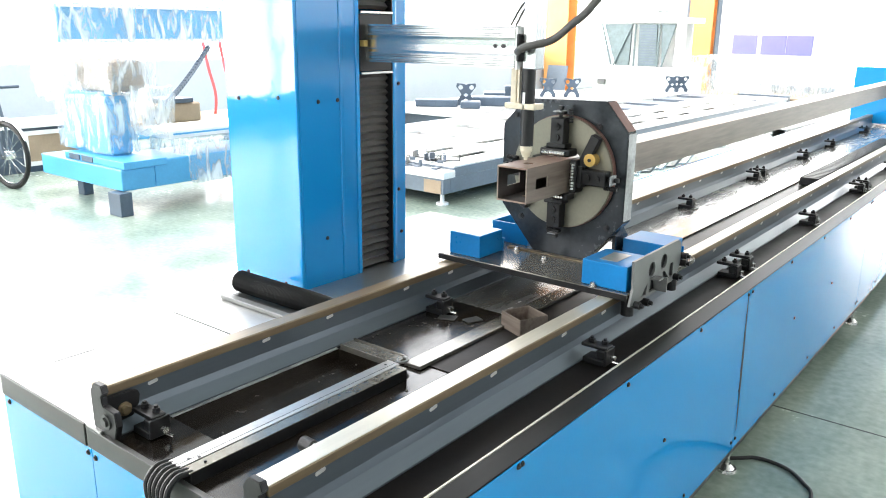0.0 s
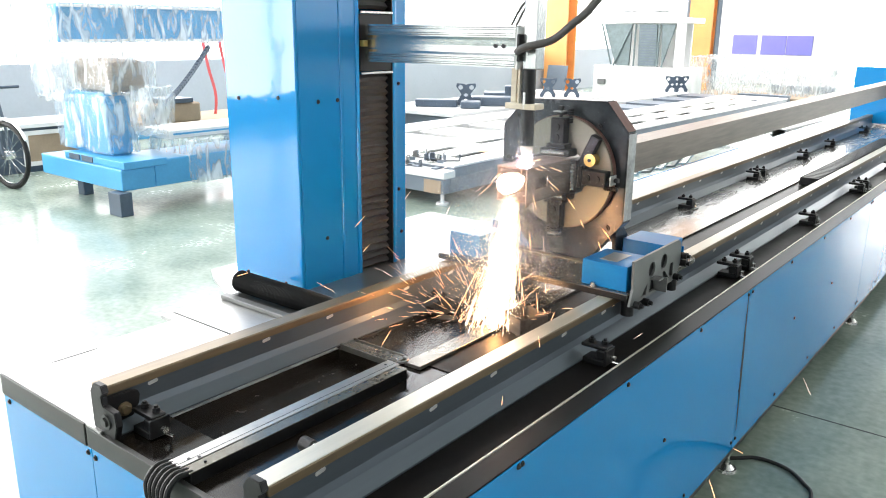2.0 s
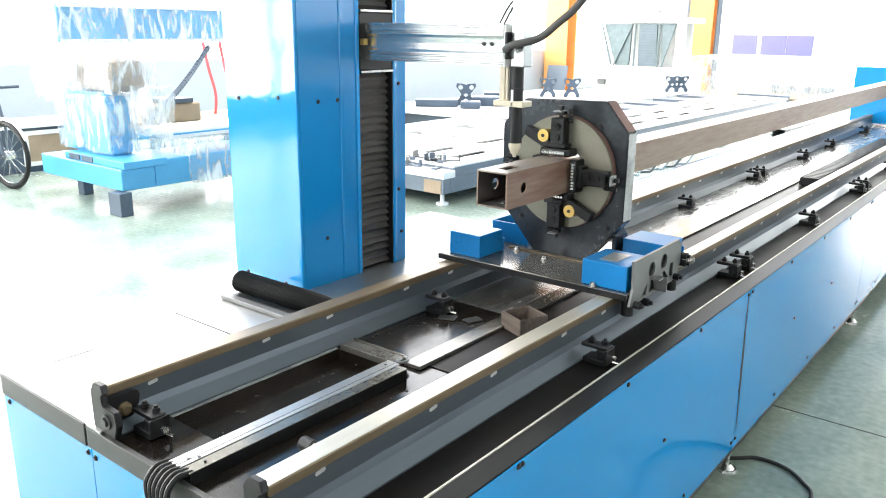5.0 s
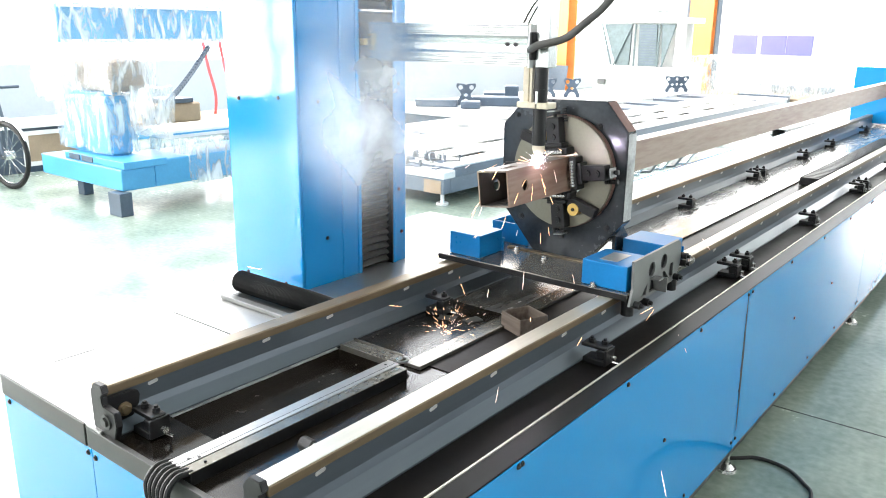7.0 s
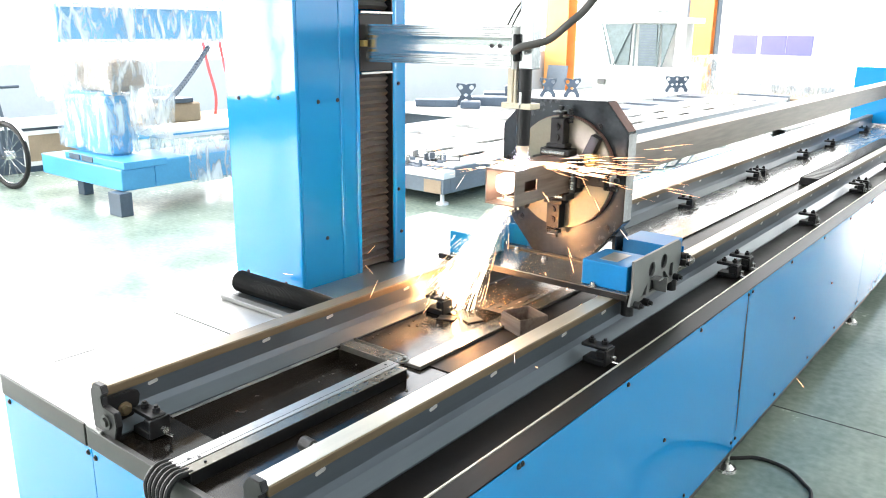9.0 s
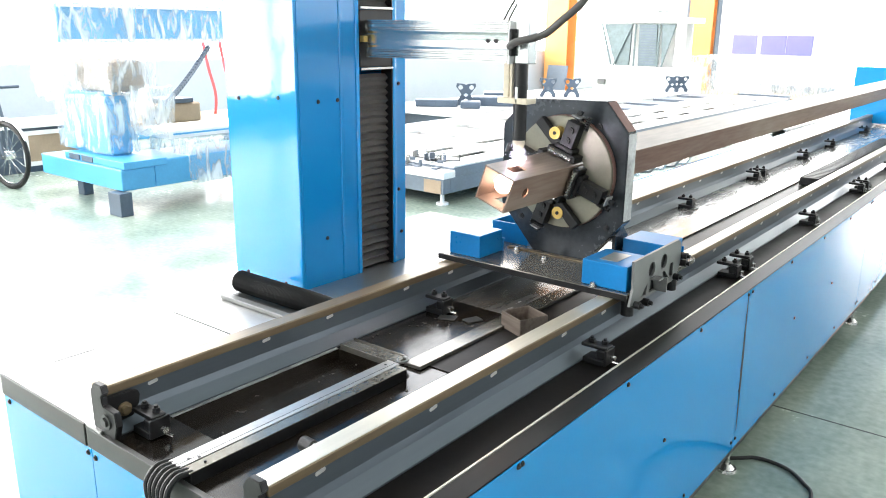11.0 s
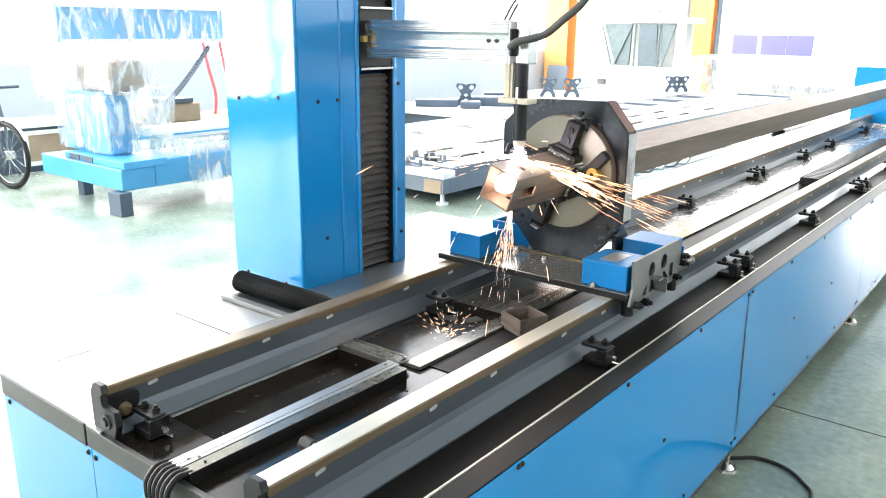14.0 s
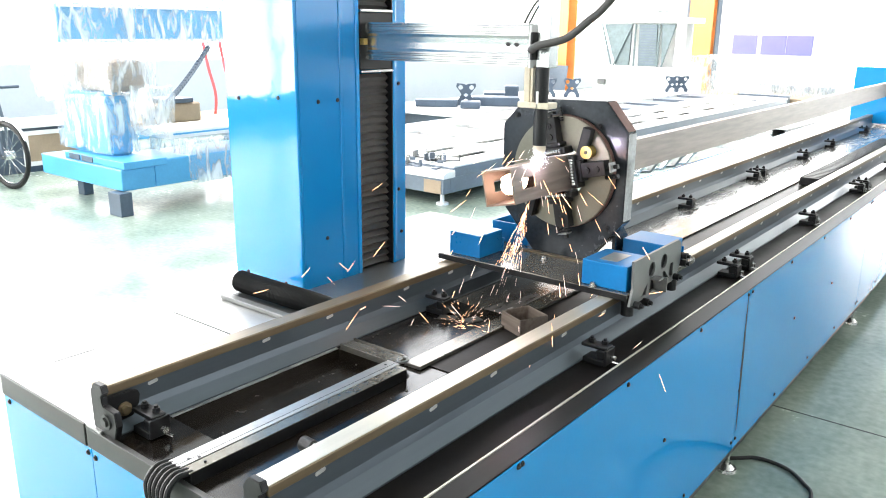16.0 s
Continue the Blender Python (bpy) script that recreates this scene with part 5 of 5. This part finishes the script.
def splash_of(name, label, n, length, seed):
    """Sparks thrown up in all directions from one spot on the pan."""
    s = thing(name, label, "sparks", kind="stuff")
    rg = random.Random(seed)
    for nm, ma, count in (("orange_streaks", G_SPARK, n), ("pale_streaks", G_PALE, n // 2)):
        acc = bmesh.new()
        for k in range(6):
            s_ = streaks(count // 6, length, 0.55, 0.0006, seed + k, 0.004)
            bmesh.ops.transform(s_, matrix=pose(rg.uniform(-0.3, 0.3) * length, rg.uniform(-0.3, 0.3) * length, 0.006, rg.uniform(8, 60), 0, k * 60 + rg.uniform(-30, 30)), verts=s_.verts[:])
            me = bpy.data.meshes.new("streaks")
            s_.to_mesh(me)
            s_.free()
            acc.from_mesh(me)
            bpy.data.meshes.remove(me)
        part(nm, acc, ma, s)
    return s


splash = splash_of("spark_splash", "wide splash of orange sparks on the pan", 170, 0.30, 310)
spatter = splash_of("spark_splash", "small splash of orange sparks on the pan", 66, 0.10, 340)
# short jet that also stands in for the tall white glare
short_jet = thing("spark_jet", "short dense white jet and glare below the torch", "sparks", kind="stuff")
part("jet_core", plume(bmesh.new(), 0.16, 0.012, 0.022, 6), G_ARC, short_jet)
droplets("jet_cloud", 5000, lambda u, q: np.stack([u[:, 0] * 0.024, 0.2 * q + 0.01 * u[:, 1], u[:, 2] * 0.024], 1), 0.0008, G_HOT, short_jet, 33)
part("hot_streaks", streaks(160, 0.3, 0.3, 0.0010, 37, 0.0, power=0.8), G_HOT, short_jet)

plume_jet = thing("spark_plume", "broad white-hot plume of molten spray above the pan", "sparks", kind="stuff")
part("plume_core", plume(bmesh.new(), 0.36, 0.010, 0.026, 16), G_PLUME, plume_jet)
droplets("plume_cloud", 15000, lambda u, q: np.stack([u[:, 0] * (0.016 + 0.042 * q), 0.42 * q + 0.015 * u[:, 1], u[:, 2] * (0.016 + 0.042 * q)], 1), 0.0009, G_HOT, plume_jet, 23)
# fine glowing specks that imitate the soft halo round the plume
droplets("plume_mist", 9000, lambda u, q: np.stack([u[:, 0] * (0.03 + 0.08 * q), 0.44 * q + 0.03 * u[:, 1], u[:, 2] * (0.03 + 0.08 * q)], 1), 0.0006, G_SPARK, plume_jet, 24)
part("orange_streaks", streaks(150, 0.5, 0.4, 0.0007, 39, 0.06), G_SPARK, plume_jet)

fan = thing("spark_fan", "flat fan of orange sparks leaving the cut", "sparks", kind="stuff")
part("hot_streaks", streaks(90, 0.30, 0.16, 0.0008, 13, 0.01), G_HOT, fan)
part("orange_streaks", streaks(120, 0.55, 0.22, 0.0007, 14, 0.02), G_SPARK, fan)

fan_back = thing("spark_fan", "flat fan of pale sparks leaving the open tube end", "sparks", kind="stuff")
part("hot_streaks", streaks(45, 0.16, 0.22, 0.0008, 15, 0.0), G_HOT, fan_back)
part("orange_streaks", streaks(50, 0.3, 0.30, 0.0007, 16, 0.02), G_SPARK, fan_back)

curtain = thing("spark_curtain", "thin curtain of orange sparks falling from the tube", "sparks", kind="stuff")
part("orange_streaks", streaks(110, 0.24, 0.2, 0.0007, 18, 0.0), G_SPARK, curtain)
part("pale_streaks", streaks(40, 0.34, 0.22, 0.0007, 19, 0.02), G_PALE, curtain)

def smoke_mat(name, dense):
    """Thin smoke: white, scattering light both ways, fading out from the middle of the puff, torn by noise."""
    m = bpy.data.materials.new(name)
    m.use_nodes = True
    nt = m.node_tree
    nt.nodes.remove(nt.nodes["Principled BSDF"])
    L = nt.links.new
    d, tl, ad = nt.nodes.new("ShaderNodeBsdfDiffuse"), nt.nodes.new("ShaderNodeBsdfTranslucent"), nt.nodes.new("ShaderNodeAddShader")
    tr, mx, tc = nt.nodes.new("ShaderNodeBsdfTransparent"), nt.nodes.new("ShaderNodeMixShader"), nt.nodes.new("ShaderNodeTexCoord")
    d.inputs[0].default_value = tl.inputs[0].default_value = (0.62, 0.64, 0.66, 1)
    ln, fall, nz, rg, mu = nt.nodes.new("ShaderNodeVectorMath"), nt.nodes.new("ShaderNodeMapRange"), nt.nodes.new("ShaderNodeTexNoise"), nt.nodes.new("ShaderNodeMapRange"), nt.nodes.new("ShaderNodeMath")
    sc = nt.nodes.new("ShaderNodeMapping")
    sc.inputs["Scale"].default_value = (1 / 0.42, 1 / 0.42, 1 / 0.52)
    ln.operation, mu.operation, fall.interpolation_type = "LENGTH", "MULTIPLY", "SMOOTHERSTEP"
    fall.inputs[1].default_value, fall.inputs[2].default_value, fall.inputs[3].default_value, fall.inputs[4].default_value = 0.05, 1.0, 1.0, 0.0
    nz.inputs["Scale"].default_value, nz.inputs["Detail"].default_value, nz.inputs["Distortion"].default_value = 3.2, 5, 0.6
    rg.inputs[1].default_value, rg.inputs[2].default_value, rg.inputs[3].default_value, rg.inputs[4].default_value = 0.32, 0.68, 0.1 * dense, dense
    L(tc.outputs["Object"], sc.inputs[0])
    L(sc.outputs[0], ln.inputs[0])
    L(ln.outputs["Value"], fall.inputs[0])
    L(tc.outputs["Object"], nz.inputs[0])
    L(nz.outputs[0], rg.inputs[0])
    L(fall.outputs[0], mu.inputs[0])
    L(rg.outputs[0], mu.inputs[1])
    L(mu.outputs[0], mx.inputs[0])
    L(d.outputs[0], ad.inputs[0])
    L(tl.outputs[0], ad.inputs[1])
    L(tr.outputs[0], mx.inputs[1])
    L(ad.outputs[0], mx.inputs[2])
    L(mx.outputs[0], nt.nodes["Material Output"].inputs[0])
    return m


def smoke_puff(label, dense, seed):
    """Three billowing veils, one behind another, across the line of sight."""
    s = thing("smoke_puff", label, "smoke", kind="stuff")
    ma = smoke_mat("thin white smoke", dense)
    for k in range(3):
        bm = bmesh.new()
        n = 22
        grid = []
        for i in range(n + 1):
            row = []
            for j in range(n + 1):
                u, v = (2 * i / n - 1) * 0.42, (2 * j / n - 1) * 0.52
                w = -0.1 + 0.1 * k + 0.5 * (u * u + v * v) * (0.6 if k > 1 else -0.6) + 0.05 * noise.noise(Vector((u * 5, v * 5, seed + k)))
                row.append(bm.verts.new((u * 0.78 + w * 0.62, u * 0.62 - w * 0.78, v)))
            grid.append(row)
        for i in range(n):
            for j in range(n):
                bm.faces.new((grid[i][j], grid[i + 1][j], grid[i + 1][j + 1], grid[i][j + 1]))
        part("veil", bm, ma, s, smooth=True)
    return s


smoke = smoke_puff("thin white cutting smoke drifting off the tube", 0.40, 9)
low_smoke = smoke_puff("faint grey cutting smoke hanging round the chuck", 0.12, 23)

sparks = []
for i in range(130):
    s_ = thing("flying_spark", "short glowing spark in flight", "spark", group="flying sparks")
    rg = random.Random(200 + i)
    l, r = rg.uniform(0.010, 0.034), rg.uniform(0.0005, 0.0010)
    bm = bmesh.new()
    pipe(bm, [(0, -l, 0), (0, -l * 0.2, 0), (0, l * 0.7, 0), (0, l, 0)], lambda k, r=r: r * (0.3, 1, 1, 0.3)[k], 5)
    part("ember", bm, G_SPARK if i % 3 else G_PALE, s_)
    sparks.append(s_)


def aim(p, d):
    """A pose at p whose +y points along d."""
    return Matrix.Translation(p) @ Vector(d).to_track_quat("Y", "Z").to_matrix().to_4x4()


# torch: seconds, shift across, lift
ARM = [(0, 0, 0), (0.5, 0, 0), (1.0, 0.012, 0), (1.5, -0.005, 0), (2.0, 0.001, 0), (2.5, 0.001, 0), (2.65, 0.001, 0), (3.0, 0.002, 0.015), (3.4, 0.002, 0.027), (4.2, 0.002, 0.027), (4.7, -0.02, 0.02), (5.2, -0.05, 0.0), (5.6, -0.04, 0), (6.0, -0.012, 0), (6.3, 0.008, 0), (6.5, 0.030, 0), (6.75, 0.046, 0.001), (7.0, 0.045, 0.006),
       (7.25, 0.03, 0.017), (7.5, 0.001, 0.022), (8.0, -0.024, 0.017), (8.25, -0.042, 0.008), (8.5, -0.052, 0), (9.0, -0.013, 0), (9.2, 0.006, 0), (9.45, 0.031, 0), (9.7, 0.046, 0.001), (9.95, 0.045, 0.006), (10.2, 0.03, 0.017), (10.45, 0.001, 0.022), (10.95, -0.024, 0.017), (11.2, -0.042, 0.008), (11.45, -0.054, 0.001), (12.0, -0.013, 0.001),
       (12.5, 0.035, 0), (12.75, 0.046, 0.002), (13.0, 0.042, 0.011), (13.25, 0.025, 0.02), (13.5, 0.0, 0.024), (14.0, -0.026, 0.015), (14.25, -0.042, 0.006), (14.5, -0.051, 0), (15.0, -0.012, 0), (15.5, 0.036, 0), (15.75, 0.046, 0.001), (16.0, 0.048, 0.006)]
# tube and chuck: seconds, degrees turned clockwise, the near end's place along the bed
TURN = [(0, 0, 2.033), (3.15, 0, 2.033), (3.3, 11, 2.02), (3.5, 33, 1.99), (3.75, 60, 1.96), (4.0, 85, 1.932), (4.2, 90, 1.924), (6.6, 90, 1.930), (6.8, 88, 1.931), (7.0, 83, 1.933), (7.4, 51, 1.94), (7.5, 45, 1.945), (8.0, 22, 1.96), (8.3, 6, 1.968), (8.45, 0, 1.969), (9.6, 0, 1.969), (9.95, -7, 1.966), (10.35, -39, 1.955), (10.95, -68, 1.94), (11.3, -84, 1.934), (11.42, -90, 1.933), (12.65, -90, 1.933),
        (13.0, -103, 1.937), (13.3, -124, 1.943), (13.5, -137, 1.95), (14.0, -160, 1.962), (14.3, -174, 1.968), (14.45, -180, 1.969), (15.65, -180, 1.966), (15.8, -183, 1.963), (16.0, -192, 1.96)]


# where the dense jet lands: seconds, place
JET = [(0, -1.31, 1.98, 0.77), (1.2, -1.29, 1.96, 0.77), (2.0, -1.33, 1.95, 0.77), (6.0, -1.5, 1.98, 0.78), (8.9, -1.58, 1.99, 0.82), (9.0, -1.548, 1.994, 0.8), (9.2, -1.296, 1.93, 0.77), (9.6, -1.28, 1.92, 0.77), (11.8, -1.5, 1.96, 0.79), (12.0, -1.445, 1.95, 0.77), (12.5, -1.349, 1.948, 0.77), (14.8, -1.5, 1.95, 0.8), (15.0, -1.562, 1.936, 0.8), (15.2, -1.66, 1.84, 0.88), (15.5, -1.344, 1.763, 0.77), (15.8, -1.30, 1.85, 0.77)]


def arm_at(t):
    ts = [r[0] for r in ARM]
    return float(np.interp(t, ts, [r[1] for r in ARM])), float(np.interp(t, ts, [r[2] for r in ARM]))


def tip_at(t):
    dx, dz = arm_at(t)
    return Vector((AX + dx, AY, AZ + dz))


def shown(ob, spans, where, step=3, rest=REST):
    """Key a glowing piece: at where(t) within the spans, at rest outside them; all on whole frames."""
    keys = {0: rest, 480: rest}
    for a, e in spans:
        a, e = math.floor(a * FPS + 0.5), math.floor(e * FPS + 0.5)
        if a > 0:
            keys[a - 1] = rest
        for k in [*range(a, e, step), e]:
            keys[k] = where(k / FPS)
        if e < 480:
            keys[e + 1] = rest
    walk(ob, [(k / FPS, keys[k]) for k in sorted(keys)])


def spin(t):
    """A slow uneven roll that makes the glowing pieces flicker."""
    return 35 * math.sin(t * 9.0) + 25 * math.sin(t * 23.0)


def motions():
    walk(arm, [(t, pose(AX + dx, AY, AZ + dz)) for t, dx, dz in ARM])
    walk(slide, [(t, pose(CX1, 2.1275, AZ + dz)) for t, _, dz in ARM])
    walk(rotor, [(t, pose(KX, 2.345, KZ, 0, a, 0)) for t, a, _ in TURN])
    walk(tube, [(t, pose(KX, y, KZ, 0, a, 0)) for t, a, y in TURN])
    firing = [(0.4, 2.05), (5.6, 9.6), (9.7, 16.0)]
    shown(arc, firing, lambda t: Matrix.Translation(tip_at(t)) @ pose(0, 0, 0, 0, 0, spin(t)))
    shown(inner, [(0.5, 2.0), (6.0, 6.85), (7.35, 9.6), (9.9, 12.7), (13.2, 16.0)], lambda t: aim((KX + 0.3 * arm_at(t)[0], AY - 0.02, KZ + 0.01), (0, -1, -0.06)) @ pose(0, 0, 0, 0, spin(t), 0))

    def jet_pose(t):
        x = KX + 0.5 * arm_at(t)[0]
        src = Vector((x, AY - 0.07, KZ - 0.05))
        end = Vector(tuple(float(np.interp(t, [r[0] for r in JET], [r[k] for r in JET])) for k in (1, 2, 3)))
        return aim(src, end - src) @ pose(0, 0, 0, 0, spin(t), 0)

    shown(jet, [(0.58, 2.07), (6.1, 6.25), (8.85, 9.45), (12.05, 12.8), (14.9, 15.75)], jet_pose)
    shown(blast, [(0.75, 1.36)], lambda t: pose(-1.35 + 0.05 * math.sin(7 * t), 2.02 - 0.04 * math.sin(11 * t), PAN_Z + 0.09, 0, 0, spin(t)))

    shown(plume_jet, [(0.9, 1.86)], lambda t: aim((KX - 0.02, AY - 0.06, KZ - 0.03), (-0.03 + 0.04 * math.sin(6 * t), -0.16, -1)) @ pose(0, 0, 0, 0, spin(t), 0))
    shown(short_jet, [(0.45, 1.85)], lambda t: aim((KX - 0.045, AY - 0.08, KZ + 0.03), (0.1, -0.02, -1)) @ pose(0, 0, 0, 0, spin(t), 0))
    shown(splash, [(0.45, 2.15), (15.3, 15.65)], lambda t: pose(-1.37 + 0.04 * math.sin(9 * t), 1.9 if t < 5 else 1.78, PAN_Z + 0.02, 0, 0, spin(t)))
    shown(spatter, [(6.4, 6.6), (6.9, 7.2), (7.4, 7.6), (11.8, 12.2), (12.9, 13.2), (13.95, 14.1), (14.6, 14.8), (15.85, 16.0)], lambda t: pose(-1.385 + 0.03 * math.sin(13 * t), 1.81 + 0.05 * math.sin(17 * t), PAN_Z + 0.012, 0, 0, spin(t)))

    def fan_pose(t):
        s = (t - 5.6) % 2.95 if t > 5 else 2.9
        if 1.9 < s < 2.75:
            k = (s - 1.9) / 0.85
            d = (0.9, 0.4 + 0.35 * k, -0.95 + 0.7 * k)
        else:
            d = (1.0, 0.72, -0.10)
        return aim(tip_at(t) + Vector((0, 0, -0.008)), d) @ pose(0, 0, 0, 0, spin(t), 0)

    shown(fan, [(6.1, 6.85), (7.75, 9.6), (11.6, 12.85), (13.7, 15.95)], fan_pose)
    shown(fan_back, [(0.4, 1.5), (6.1, 6.75), (7.9, 9.3), (11.7, 12.6), (13.9, 15.5)], lambda t: aim(tip_at(t) + Vector((0, 0, -0.006)), (-0.8, -0.6, -0.08)) @ pose(0, 0, 0, 0, spin(t), 0))
    shown(curtain, [(0.45, 0.6), (1.85, 2.12), (8.62, 8.8), (11.55, 12.0), (13.2, 14.9), (15.8, 16.0)], lambda t: aim((KX + arm_at(t)[0] * 0.8, AY - 0.03, KZ - 0.06), (-0.18 if t > 14.2 else 0.0, -0.18, -1)) @ pose(0, 0, 0, 0, spin(t), 0))

    def smoke_pose(t0):
        def at(t):
            k = (t - t0) / 0.9
            return pose(-1.55 - 0.42 * k, 1.98 - 0.15 * k, 1.20 + 0.55 * k ** 2, 0, 0, 40 * k)
        return at

    shown(smoke, [(6.5, 7.9)], smoke_pose(6.45), rest=pose(-2.2, 1.8, 5.6))

    def low_at(t):
        k = max(0.0, t - 2.9)
        return pose(-1.34, 2.0, 0.98 + 0.10 * (t - 0.9) + 1.6 * k * k, 0, 0, 25 * (t - 0.9))

    late = smoke_pose(12.65)
    shown(low_smoke, [(1.2, 4.0), (12.7, 14.1)], lambda t: low_at(t) if t < 5 else late(t), rest=pose(-2.2, 1.8, 5.6))

    # sparks in flight: they leave the cut, fall, bounce off the pan and drop out of sight
    bursts = [(0.45, 2.05, 1.0), (6.15, 7.0, 0.9), (7.75, 9.35, 0.6), (11.6, 12.95, 0.45), (13.8, 15.5, 0.7), (15.6, 16.0, 1.0)]
    for i, s_ in enumerate(sparks):
        rg = random.Random(900 + i)
        keys, n = {0: REST}, 0
        for a, e, busy in bursts if i < 84 else (bursts[0], bursts[1], bursts[-1]):
            n = max(n + 3, round(a * FPS) + rg.randrange(0, 10))
            while n < e * FPS:
                if rg.random() > busy:
                    n += 9
                    continue
                p = tip_at(n / FPS) + Vector((0, -0.02, -0.02))
                ang, sp = rg.uniform(0, 2 * math.pi), rg.uniform(0.5, 2.4)
                v = Vector((math.cos(ang) * sp, math.sin(ang) * sp * 0.8 - 0.4, rg.uniform(-1.6, 1.0)))
                last, bounced, dt = min(n + rg.randrange(10, 23), round(e * FPS) + 5), False, 1.0 / FPS
                keys[n - 1] = REST
                while n < min(last, 481):
                    keys[n] = aim(p, v)
                    p = p + v * dt
                    v = v + Vector((0, 0, -9.8 * dt))
                    over = -2.1 < p.x < -0.81
                    if over and p.z < PAN_Z + 0.03 and not bounced:
                        p.z, v, bounced = PAN_Z + 0.03, Vector((v.x * 0.7, v.y * 0.7, abs(v.z) * 0.35)), True
                    elif (over and bounced and p.z < PAN_Z + 0.03) or p.z < 0.02:
                        break
                    n += 1
                n += 1
                if n < 480:
                    keys[n] = REST
                n += 2 + rg.randrange(0, 9)
        keys.setdefault(480, REST)
        walk(s_, [(k / FPS, keys[k]) for k in sorted(keys)])


motions()
